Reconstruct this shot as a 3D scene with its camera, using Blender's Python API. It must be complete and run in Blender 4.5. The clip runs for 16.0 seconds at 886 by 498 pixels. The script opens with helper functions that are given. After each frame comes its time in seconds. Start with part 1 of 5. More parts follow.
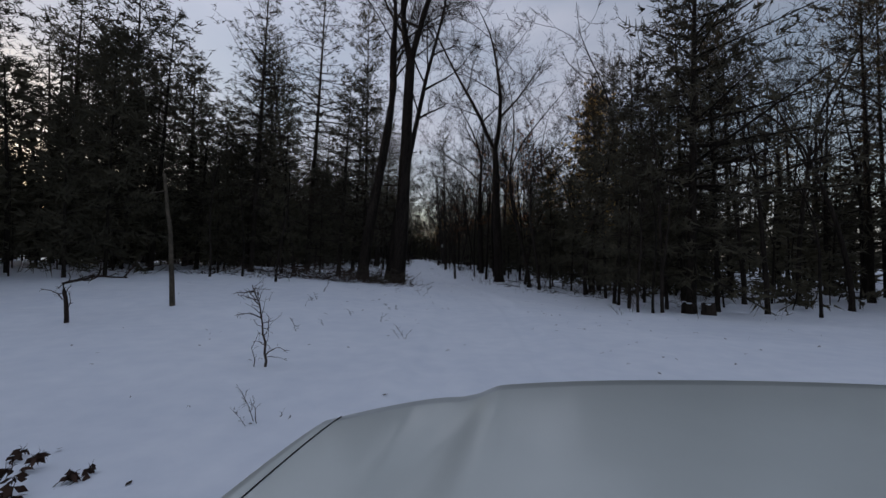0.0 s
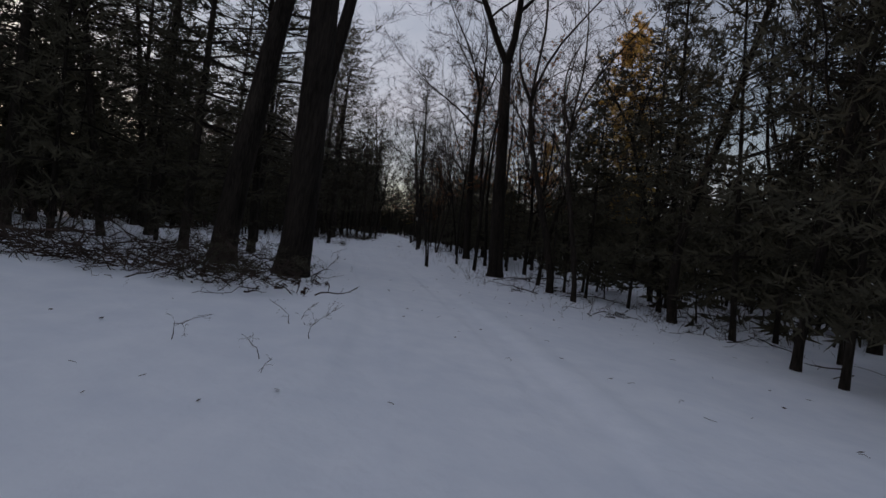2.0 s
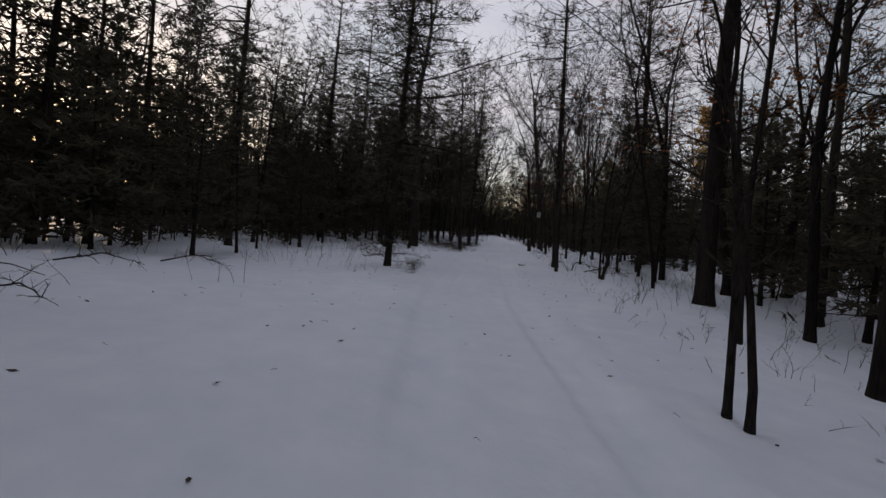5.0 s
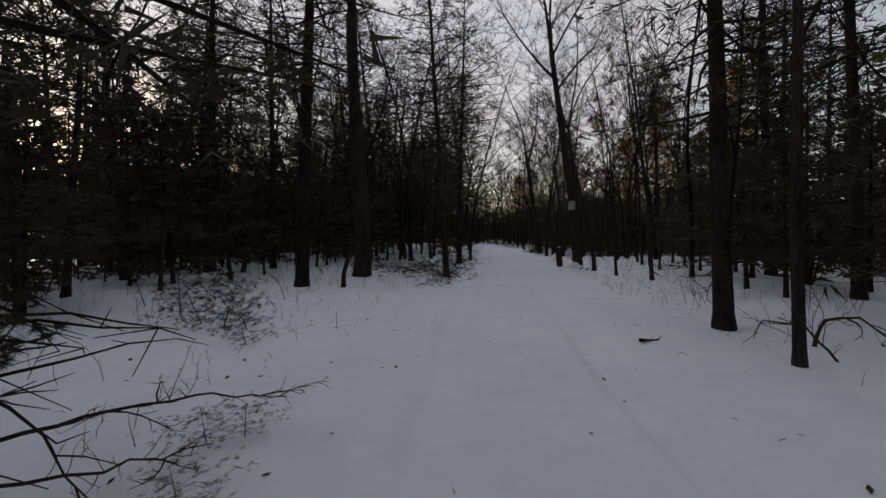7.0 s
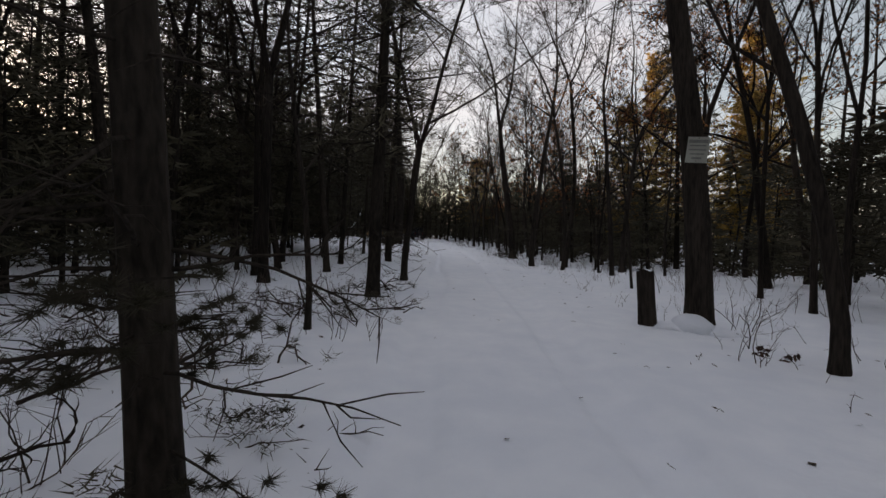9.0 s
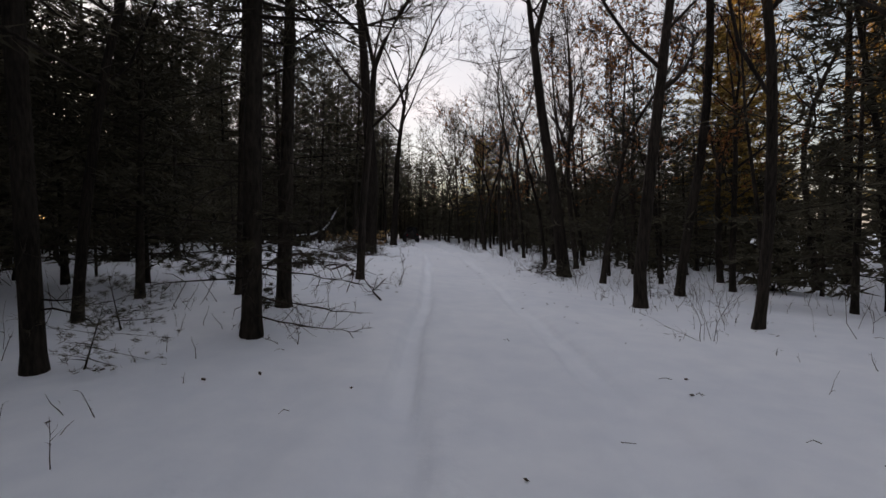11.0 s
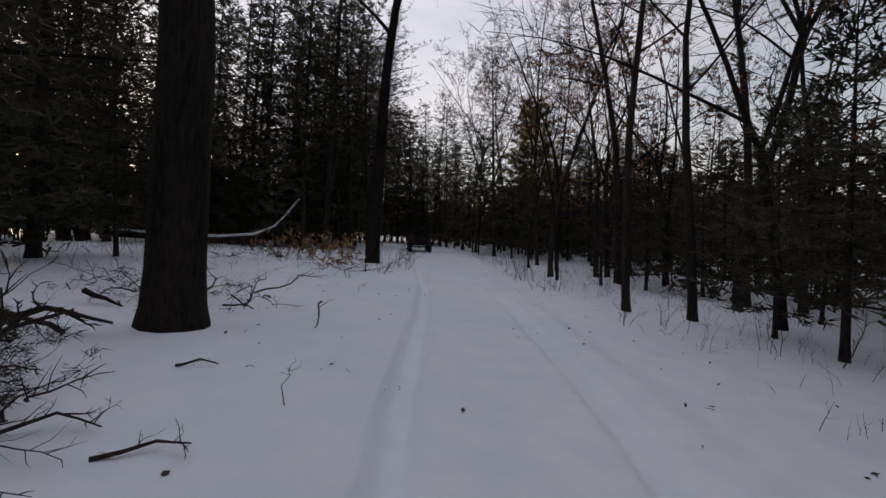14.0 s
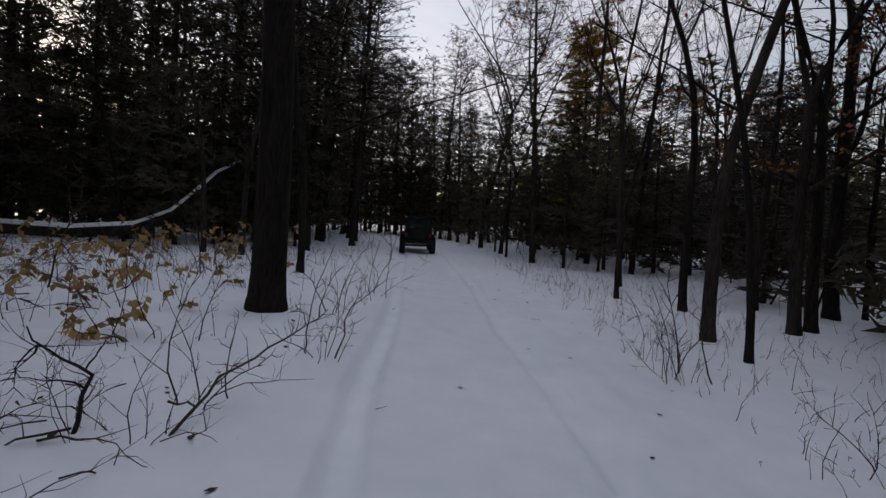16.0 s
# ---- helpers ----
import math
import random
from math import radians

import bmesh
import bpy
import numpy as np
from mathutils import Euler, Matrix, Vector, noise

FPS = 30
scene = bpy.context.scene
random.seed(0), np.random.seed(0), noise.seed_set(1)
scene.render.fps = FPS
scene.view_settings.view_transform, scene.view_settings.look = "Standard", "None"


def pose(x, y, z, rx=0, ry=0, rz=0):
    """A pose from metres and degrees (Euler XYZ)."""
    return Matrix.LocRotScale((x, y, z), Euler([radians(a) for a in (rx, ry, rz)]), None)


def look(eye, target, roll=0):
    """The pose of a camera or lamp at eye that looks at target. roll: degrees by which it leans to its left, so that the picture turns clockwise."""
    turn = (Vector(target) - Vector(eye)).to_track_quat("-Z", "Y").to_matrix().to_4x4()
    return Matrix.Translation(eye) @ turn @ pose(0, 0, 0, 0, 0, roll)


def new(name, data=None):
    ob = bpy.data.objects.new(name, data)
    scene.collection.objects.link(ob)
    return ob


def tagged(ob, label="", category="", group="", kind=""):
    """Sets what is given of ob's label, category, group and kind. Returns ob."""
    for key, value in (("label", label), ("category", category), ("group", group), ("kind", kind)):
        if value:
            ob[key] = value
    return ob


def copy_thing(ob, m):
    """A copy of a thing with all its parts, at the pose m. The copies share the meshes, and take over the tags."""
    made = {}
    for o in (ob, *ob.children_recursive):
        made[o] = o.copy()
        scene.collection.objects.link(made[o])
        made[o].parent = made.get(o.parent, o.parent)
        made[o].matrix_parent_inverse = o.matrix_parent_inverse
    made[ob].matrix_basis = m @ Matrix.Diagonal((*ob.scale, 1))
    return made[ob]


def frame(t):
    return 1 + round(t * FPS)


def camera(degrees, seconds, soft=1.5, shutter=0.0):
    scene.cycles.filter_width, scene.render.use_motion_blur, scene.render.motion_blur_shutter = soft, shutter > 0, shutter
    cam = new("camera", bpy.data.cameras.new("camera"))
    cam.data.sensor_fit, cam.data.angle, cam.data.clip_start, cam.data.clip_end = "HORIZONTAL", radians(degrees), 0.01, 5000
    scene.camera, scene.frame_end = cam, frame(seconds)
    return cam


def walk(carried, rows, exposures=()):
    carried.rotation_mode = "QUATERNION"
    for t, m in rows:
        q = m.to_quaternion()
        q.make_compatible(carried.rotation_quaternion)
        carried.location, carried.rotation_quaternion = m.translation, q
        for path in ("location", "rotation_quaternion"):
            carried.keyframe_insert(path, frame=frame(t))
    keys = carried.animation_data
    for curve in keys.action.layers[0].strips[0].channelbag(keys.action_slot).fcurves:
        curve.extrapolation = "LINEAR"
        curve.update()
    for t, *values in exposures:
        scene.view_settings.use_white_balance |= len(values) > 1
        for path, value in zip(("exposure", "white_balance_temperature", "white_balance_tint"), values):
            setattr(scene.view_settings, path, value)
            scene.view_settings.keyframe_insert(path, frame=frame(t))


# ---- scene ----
cam = camera(90.0, 16.0)
PATH = [
    (0, (-0.046, -0.029, 1.676), (-0.014, 1.971, 1.699), 1.0),
    (0.5, (0.117, 3.083, 1.597), (0.134, 5.081, 1.502), 2.2),
    (1, (0.22, 5.997, 1.588), (0.289, 7.993, 1.48), 3.6),
    (1.5, (0.541, 9.216, 1.502), (0.672, 11.211, 1.446), 4.3),
    (2, (0.752, 12.232, 1.476), (0.883, 14.226, 1.406), 5.6),
    (2.5, (0.791, 15.105, 1.483), (0.876, 17.103, 1.437), 6.6),
    (3, (0.837, 17.893, 1.54), (0.877, 19.892, 1.509), 7.1),
    (3.5, (0.60, 20.5, 1.51), (0.582, 22.499, 1.435), 7.4),
    (4, (0.151, 23.0, 1.352), (-0.026, 24.988, 1.237), 7.2),
    (4.2, (-0.023, 23.95, 1.46), (-0.27, 25.93, 1.33), 6.0),
    (6.5, (-2.293, 38.484, 1.636), (-2.577, 40.463, 1.586), 1.3),
    (7, (-2.513, 41.864, 1.534), (-2.761, 43.847, 1.472), -0.5),
    (7.5, (-2.752, 45.374, 1.512), (-2.951, 47.363, 1.459), 0.2),
    (8, (-2.854, 48.904, 1.535), (-2.989, 50.899, 1.491), -0.2),
    (8.5, (-2.961, 52.417, 1.517), (-3.015, 54.415, 1.443), 0.9),
    (9, (-3.056, 55.872, 1.496), (-3.063, 57.87, 1.407), 1.7),
    (11.5, (-2.836, 71.559, 1.498), (-2.858, 73.556, 1.404), -0.3),
    (12, (-2.928, 74.556, 1.503), (-2.944, 76.554, 1.419), 2.0),
    (12.5, (-2.952, 77.435, 1.526), (-3.006, 79.432, 1.438), 0.8),
    (13, (-3.059, 80.237, 1.528), (-3.149, 82.233, 1.435), 1.1),
    (13.5, (-3.175, 82.937, 1.525), (-3.294, 84.931, 1.441), 1.9),
    (14, (-3.313, 85.735, 1.544), (-3.428, 87.73, 1.458), 1.8),
    (14.5, (-3.458, 88.466, 1.584), (-3.571, 90.46, 1.482), 2.9),
    (15, (-3.651, 91.275, 1.522), (-3.764, 93.27, 1.436), 2.2),
    (15.5, (-3.777, 93.919, 1.594), (-3.913, 95.911, 1.483), 1.9),
    (16, (-3.9, 96.34, 1.68), (-4.061, 98.329, 1.533), 2.6),
]
walk(cam, [(t, look(eye, target, roll)) for t, eye, target, roll in PATH],
     exposures=[(0.0, 0.24, 5950, 13), (1.0, 0.13, 6000, 13), (2.0, 0.2, 6270, 14), (3.0, 0.26, 6350, 16), (4.0, 0.64, 6550, 16), (6.5, 0.6, 6900, 14), (7.0, 0.68, 6980, 14), (8.0, 0.94, 7000, 13), (9.0, 1.06, 7040, 13), (11.5, 1.10, 7050, 15), (12.5, 1.06, 7040, 15), (13.5, 0.84, 6850, 15), (14.5, 0.82, 6750, 15), (15.5, 0.78, 6620, 15), (16.0, 0.9, 6600, 15)])

# ---- world and sun ----
SUN_LEFT, SUN_UP = 49.0, 5.0      # degrees to the left of +y, and above the horizon
world = bpy.data.worlds.new("sky")
scene.world = world
world.use_nodes = True
wn = world.node_tree
wn.nodes.clear()
w_out = wn.nodes.new("ShaderNodeOutputWorld")
w_bg = wn.nodes.new("ShaderNodeBackground")
w_sky = wn.nodes.new("ShaderNodeTexSky")
w_sky.sky_type = "NISHITA"
w_sky.sun_disc = False
w_sky.sun_elevation = radians(SUN_UP)
w_sky.sun_rotation = radians(-SUN_LEFT)
w_sky.air_density, w_sky.dust_density, w_sky.ozone_density = 1.0, 0.8, 1.5
w_co = wn.nodes.new("ShaderNodeTexCoord")
w_map = wn.nodes.new("ShaderNodeMapping")
w_map.inputs["Scale"].default_value = (1.0, 1.0, 2.6)
w_noise = wn.nodes.new("ShaderNodeTexNoise")
w_noise.inputs["Scale"].default_value = 2.2
w_noise.inputs["Detail"].default_value = 5.0
w_ramp = wn.nodes.new("ShaderNodeMapRange")
w_ramp.inputs["From Min"].default_value, w_ramp.inputs["From Max"].default_value = 0.35, 0.65
w_ramp.inputs["To Min"].default_value, w_ramp.inputs["To Max"].default_value = 0.40, 0.90
w_mix = wn.nodes.new("ShaderNodeMix")
w_mix.data_type = "RGBA"
w_high = wn.nodes.new("ShaderNodeSeparateXYZ")       # thin cloud, warmer and dimmer towards the horizon
w_rise = wn.nodes.new("ShaderNodeMapRange")
w_rise.inputs["From Min"].default_value, w_rise.inputs["From Max"].default_value = 0.05, 1.0
w_cloud = wn.nodes.new("ShaderNodeMix")
w_cloud.data_type = "RGBA"
w_cloud.inputs["A"].default_value, w_cloud.inputs["B"].default_value = (3.0, 2.85, 2.95, 1), (3.6, 3.75, 4.2, 1)
wn.links.new(w_co.outputs["Generated"], w_high.inputs["Vector"])
wn.links.new(w_high.outputs["Z"], w_rise.inputs["Value"])
wn.links.new(w_rise.outputs["Result"], w_cloud.inputs["Factor"])
w_side = wn.nodes.new("ShaderNodeVectorMath")         # and dimmer away from the low sun
w_side.operation = "DOT_PRODUCT"
w_side.inputs[1].default_value = (-math.sin(radians(SUN_LEFT)), math.cos(radians(SUN_LEFT)), 0.0)
w_fade = wn.nodes.new("ShaderNodeMapRange")
w_fade.inputs["From Min"].default_value, w_fade.inputs["From Max"].default_value = -0.8, 0.9
w_fade.inputs["To Min"].default_value, w_fade.inputs["To Max"].default_value = 0.48, 1.1
w_dim = wn.nodes.new("ShaderNodeVectorMath")
w_dim.operation = "SCALE"
wn.links.new(w_co.outputs["Generated"], w_side.inputs[0])
wn.links.new(w_side.outputs["Value"], w_fade.inputs["Value"])
wn.links.new(w_cloud.outputs["Result"], w_dim.inputs[0])
wn.links.new(w_fade.outputs["Result"], w_dim.inputs["Scale"])
wn.links.new(w_dim.outputs["Vector"], w_mix.inputs["B"])
wn.links.new(w_co.outputs["Generated"], w_map.inputs["Vector"])
wn.links.new(w_map.outputs["Vector"], w_noise.inputs["Vector"])
wn.links.new(w_noise.outputs["Fac"], w_ramp.inputs["Value"])
wn.links.new(w_ramp.outputs["Result"], w_mix.inputs["Factor"])
wn.links.new(w_sky.outputs["Color"], w_mix.inputs["A"])
wn.links.new(w_mix.outputs["Result"], w_bg.inputs["Color"])
w_bg.inputs["Strength"].default_value = 0.15
wn.links.new(w_bg.outputs["Background"], w_out.inputs["Surface"])

sun_data = bpy.data.lights.new("sun", "SUN")
sun_data.energy, sun_data.angle, sun_data.color = 3.5, radians(0.5), (1.0, 0.72, 0.42)
sun = new("sun", sun_data)
sun.matrix_world = look((0, 0, 60), (60 * math.sin(radians(SUN_LEFT)) * math.cos(radians(SUN_UP)),
                                     -60 * math.cos(radians(SUN_LEFT)) * math.cos(radians(SUN_UP)),
                                     60 - 60 * math.sin(radians(SUN_UP))))


# ---- materials ----
def material(name, rough=0.8, metal=0.0):
    m = bpy.data.materials.new(name)
    m.use_nodes = True
    b = m.node_tree.nodes["Principled BSDF"]
    b.inputs["Roughness"].default_value, b.inputs["Metallic"].default_value = rough, metal
    return m, m.node_tree, b


def mottled(name, dark, light, scale, rough=0.85, stretch=(1, 1, 1), bump=0.0, bump_scale=0.0, metal=0.0, per_thing=0.0, coat=0.0, gloss=0.5):
    """Two colours mixed by noise at two scales, with a bump and, if wanted, a change of brightness from thing to thing."""
    m, nt, b = material(name, rough, metal)
    b.inputs["Specular IOR Level"].default_value = gloss
    co = nt.nodes.new("ShaderNodeTexCoord")
    mp = nt.nodes.new("ShaderNodeMapping")
    mp.inputs["Scale"].default_value = stretch
    nt.links.new(co.outputs["Object"], mp.inputs["Vector"])
    n1 = nt.nodes.new("ShaderNodeTexNoise")
    n1.inputs["Scale"].default_value, n1.inputs["Detail"].default_value = scale, 6.0
    n2 = nt.nodes.new("ShaderNodeTexNoise")
    n2.inputs["Scale"].default_value, n2.inputs["Detail"].default_value = scale * 0.13, 3.0
    for n in (n1, n2):
        nt.links.new(mp.outputs["Vector"], n.inputs["Vector"])
    mean = nt.nodes.new("ShaderNodeMath")
    mean.operation = "MULTIPLY_ADD"
    mean.inputs[1].default_value = 0.5
    half = nt.nodes.new("ShaderNodeMath")
    half.operation = "MULTIPLY"
    half.inputs[1].default_value = 0.5
    nt.links.new(n1.outputs["Fac"], mean.inputs[0])
    nt.links.new(n2.outputs["Fac"], half.inputs[0])
    nt.links.new(half.outputs[0], mean.inputs[2])
    rng = nt.nodes.new("ShaderNodeMapRange")
    rng.inputs["From Min"].default_value, rng.inputs["From Max"].default_value = 0.36, 0.64
    nt.links.new(mean.outputs[0], rng.inputs["Value"])
    mix = nt.nodes.new("ShaderNodeMix")
    mix.data_type = "RGBA"
    mix.inputs["A"].default_value, mix.inputs["B"].default_value = (*dark, 1), (*light, 1)
    nt.links.new(rng.outputs["Result"], mix.inputs["Factor"])
    last = mix.outputs["Result"]
    if per_thing:
        info = nt.nodes.new("ShaderNodeObjectInfo")
        r2 = nt.nodes.new("ShaderNodeMapRange")
        r2.inputs["To Min"].default_value, r2.inputs["To Max"].default_value = 1 - per_thing, 1 + per_thing
        nt.links.new(info.outputs["Random"], r2.inputs["Value"])
        hsv = nt.nodes.new("ShaderNodeHueSaturation")
        nt.links.new(r2.outputs["Result"], hsv.inputs["Value"])
        nt.links.new(last, hsv.inputs["Color"])
        last = hsv.outputs["Color"]
    nt.links.new(last, b.inputs["Base Color"])
    if bump:
        bp = nt.nodes.new("ShaderNodeBump")
        bp.inputs["Strength"].default_value, bp.inputs["Distance"].default_value = bump, 0.02
        src = n1
        if bump_scale:
            src = nt.nodes.new("ShaderNodeTexNoise")
            src.inputs["Scale"].default_value, src.inputs["Detail"].default_value = bump_scale, 8.0
            nt.links.new(mp.outputs["Vector"], src.inputs["Vector"])
        nt.links.new(src.outputs["Fac"], bp.inputs["Height"])
        nt.links.new(bp.outputs["Normal"], b.inputs["Normal"])
    if coat:
        b.inputs["Coat Weight"].default_value = coat
        b.inputs["Coat Roughness"].default_value = 0.12
    return m


SNOW = mottled("snow", (0.715, 0.755, 0.825), (0.815, 0.845, 0.895), 2.5, 0.75, bump=0.35, bump_scale=9.0)
SNOW_TOP = mottled("snow_cap", (0.715, 0.755, 0.825), (0.815, 0.845, 0.895), 5.0, 0.75, bump=0.4, bump_scale=20.0)
BARK = mottled("bark", (0.012, 0.010, 0.0085), (0.042, 0.034, 0.028), 9.0, 0.95, (3.0, 3.0, 0.5), bump=0.9, per_thing=0.35, gloss=0.06)
BARK_PINE = mottled("bark_pine", (0.013, 0.011, 0.009), (0.044, 0.036, 0.029), 11.0, 0.95, (2.0, 2.0, 0.6), bump=1.0, per_thing=0.3, gloss=0.06)
TWIG = mottled("twig", (0.024, 0.018, 0.015), (0.066, 0.049, 0.04), 14.0, 0.9, per_thing=0.4, gloss=0.06)
DEADWOOD = mottled("deadwood", (0.035, 0.03, 0.024), (0.12, 0.10, 0.075), 12.0, 0.92, bump=0.6, per_thing=0.3, gloss=0.06)
NEEDLE = mottled("needles", (0.036, 0.033, 0.023), (0.086, 0.076, 0.050), 1.6, 0.7, per_thing=0.35, gloss=0.08)
# ordinary pine needles with warm low sunlight painted into the base colour
NEEDLE_SUNLIT = mottled("sunlit_needles", (0.20, 0.135, 0.035), (0.46, 0.30, 0.08), 1.6, 0.7, per_thing=0.2, gloss=0.06)
LEAF = mottled("dry_leaves", (0.14, 0.055, 0.02), (0.32, 0.14, 0.05), 3.0, 0.8, per_thing=0.3, gloss=0.06)
LEAF_DARK = mottled("dark_leaves", (0.035, 0.022, 0.018), (0.09, 0.055, 0.04), 8.0, 0.8, gloss=0.06)
LEAF_TAN = mottled("tan_leaves", (0.22, 0.13, 0.05), (0.42, 0.27, 0.12), 8.0, 0.8, per_thing=0.3, gloss=0.06)


# ---- ground ----
TRAIL = [(-60, 0.6), (0, 0.6), (6, 0.8), (12, 1.3), (18, 1.4), (23, 0.7), (30, -0.3), (38, -1.6), (48, -2.2), (57, -2.45),
         (70, -2.3), (80, -2.4), (88, -2.8), (96, -3.3), (108, -5.0), (118, -6.6), (128, -9.5), (140, -15.0), (160, -28.0), (200, -60.0)]
TRAIL_Y, TRAIL_X = [p[0] for p in TRAIL], [p[1] for p in TRAIL]
_ys = np.linspace(-60, 200, 521)
_xs = np.interp(_ys, TRAIL_Y, TRAIL_X)
_xs = np.convolve(np.pad(_xs, 8, mode="edge"), np.hanning(19)[1:-1] / np.hanning(19)[1:-1].sum(), mode="valid")


def trail_x(y):
    return float(np.interp(y, _ys, _xs))


def cross_tilt(y):
    return float(np.interp(y, [-40, 8, 18, 32, 42, 72, 80, 100, 112, 200], [0, 0, .075, .075, 0, 0, .085, .085, .03, 0]))


def ground_z(x, y):
    """The height of the snow: a nearly level forest floor with a cross fall, hummocks off the trail and two wheel ruts."""
    d = x - trail_x(y)
    a = abs(d)
    off = min(1.0, max(0.0, (a - 1.6) / 3.0))
    z = -cross_tilt(y) * math.copysign(8 * math.tanh(a / 8), d)
    z += off * (0.10 * noise.noise((x * 0.45, y * 0.45, 3.1)) + 0.07 * noise.noise((x * 1.5, y * 1.5, 7.7)))
    z += 0.35 * min(1.0, max(0.0, (a - 10) / 25)) * noise.noise((x * 0.07, y * 0.07, 1.3))
    wob = 0.10 * noise.noise((1.7, y * 0.25, 0.4))
    side = 4.0 if d > 0 else 9.0
    into = abs(a - 0.95 + wob + 0.06 * noise.noise((side, y * 1.1, 2.2)))
    rut = 1.0 - min(1.0, max(0.0, (into - (0.17 if y < 72 else 0.10)) / (0.20 if y < 72 else 0.12 if d > 0 else 0.07)))
    rut = rut * rut * (3 - 2 * rut)
    z += -(0.03 if y < 24 else 0.07 if y < 72 else 0.075 if d > 0 else 0.12) * rut * (0.8 + 0.5 * noise.noise((y * 0.6, side, 0)))
    z -= 0.03 * max(0.0, 1 - a / 1.3)
    z += (0.038 if y < 72 else 0.05) * math.exp(-(((a - 1.5 + wob) / 0.24) ** 2)) * (0.7 + 0.9 * noise.noise((x * 0.9, y * 0.9, 5.0)))
    z += 0.02 * rut * noise.noise((x * 5.0, y * 5.0, 6.0))
    z += 0.012 * noise.noise((x * 3.0, y * 3.0, 2.0))
    return z


def graded(inner, step, outer, growth):
    """Coordinates from 0 outwards: even steps as far as inner, then growing ones."""
    c = list(np.arange(0, inner + 1e-6, step))
    while c[-1] < outer:
        step *= growth
        c.append(c[-1] + step)
    return c


def build_ground():
    half = graded(1.8, 0.06, 420, 1.17)
    us = [-u for u in half[:0:-1]] + half
    back = graded(1.0, 0.4, 400, 1.2)
    ahead = graded(1.0, 0.4, 420, 1.2)
    ys = [-4 - v for v in back[:0:-1]] + list(np.arange(-4, 126, 0.36)) + [126 + v for v in ahead]
    verts, faces = [], []
    for y in ys:
        tx = trail_x(min(190, max(-55, y)))
        for u in us:
            x = tx + u
            near = abs(u) < 60 and -60 < y < 195
            verts.append((x, y, ground_z(x, y) if near else ground_z(x, y) if -60 < y < 195 else 0.0))
    n = len(us)
    for j in range(len(ys) - 1):
        for i in range(n - 1):
            a = j * n + i
            faces.append((a, a + 1, a + n + 1, a + n))
    me = bpy.data.meshes.new("ground")
    me.from_pydata(verts, [], faces)
    me.polygons.foreach_set("use_smooth", [True] * len(faces))
    me.materials.append(SNOW)
    return tagged(new("ground", me), "snow-covered forest floor with a rutted vehicle trail", "ground", kind="structure")


ground = build_ground()


# ---- mesh helpers ----
class Shape:
    """Gathers tubes, blades and boxes into one mesh."""

    def __init__(self):
        self.v, self.f = [], []

    def tube(self, pts, radii, sides=5, cap=True):
        base = len(self.v)
        for k, p in enumerate(pts):
            a, b = pts[max(0, k - 1)], pts[min(len(pts) - 1, k + 1)]
            t = (b - a).normalized()
            s = t.cross(Vector((0.31, 0.17, 1.0) if abs(t.z) < 0.9 else (1.0, 0.2, 0.0))).normalized()
            w = t.cross(s)
            for i in range(sides):
                ang = 2 * math.pi * i / sides
                self.v.append(p + radii[k] * (math.cos(ang) * s + math.sin(ang) * w))
        for k in range(len(pts) - 1):
            for i in range(sides):
                j = (i + 1) % sides
                r = base + k * sides
                self.f.append((r + i, r + j, r + sides + j, r + sides + i))
        if cap:
            e = base + (len(pts) - 1) * sides
            self.f.append(tuple(range(e, e + sides)))
        return self

    def blade(self, p, way, length, width, side):
        b = len(self.v)
        s = way.cross(side)
        s = s.normalized() * width * 0.5 if s.length > 1e-4 else Vector((width * 0.5, 0, 0))
        self.v += [p - s, p + s, p + way * length]
        self.f.append((b, b + 1, b + 2))

    def leaf(self, p, way, length, width, side):
        b = len(self.v)
        s = way.cross(side)
        s = s.normalized() * width * 0.5 if s.length > 1e-4 else Vector((width * 0.5, 0, 0))
        m = p + way * length * 0.5
        self.v += [p, m + s, p + way * length, m - s]
        self.f.append((b, b + 1, b + 2, b + 3))

    def mesh(self, name, mat, smooth=True):
        me = bpy.data.meshes.new(name)
        me.from_pydata(self.v, [], self.f)
        if smooth:
            me.polygons.foreach_set("use_smooth", [True] * len(self.f))
        me.materials.append(mat)
        return me


def part_mesh(name, me, parent, label=""):
    ob = new(name, me)
    ob.parent = parent
    if label:
        tagged(ob, label)
    return ob


def part(name, bm, mat, parent, label=""):
    """Links a bmesh as one mesh object under a thing or a part."""
    me = bpy.data.meshes.new(name)
    bm.to_mesh(me)
    bm.free()
    me.materials.append(mat)
    return part_mesh(name, me, parent, label)


def rnd_way(rng, up=0.0):
    a = rng.uniform(0, 2 * math.pi)
    z = rng.uniform(-1, 1) + up
    return Vector((math.cos(a), math.sin(a), z)).normalized()


def bent(rng, start, way, length, n, wander, lift):
    """A wandering line of n + 1 points."""
    pts, p, w = [start.copy()], start.copy(), way.normalized()
    for _ in range(n):
        w = (w + Vector((rng.gauss(0, wander), rng.gauss(0, wander), rng.gauss(0, wander) + lift))).normalized()
        p = p + w * (length / n)
        pts.append(p.copy())
    return pts


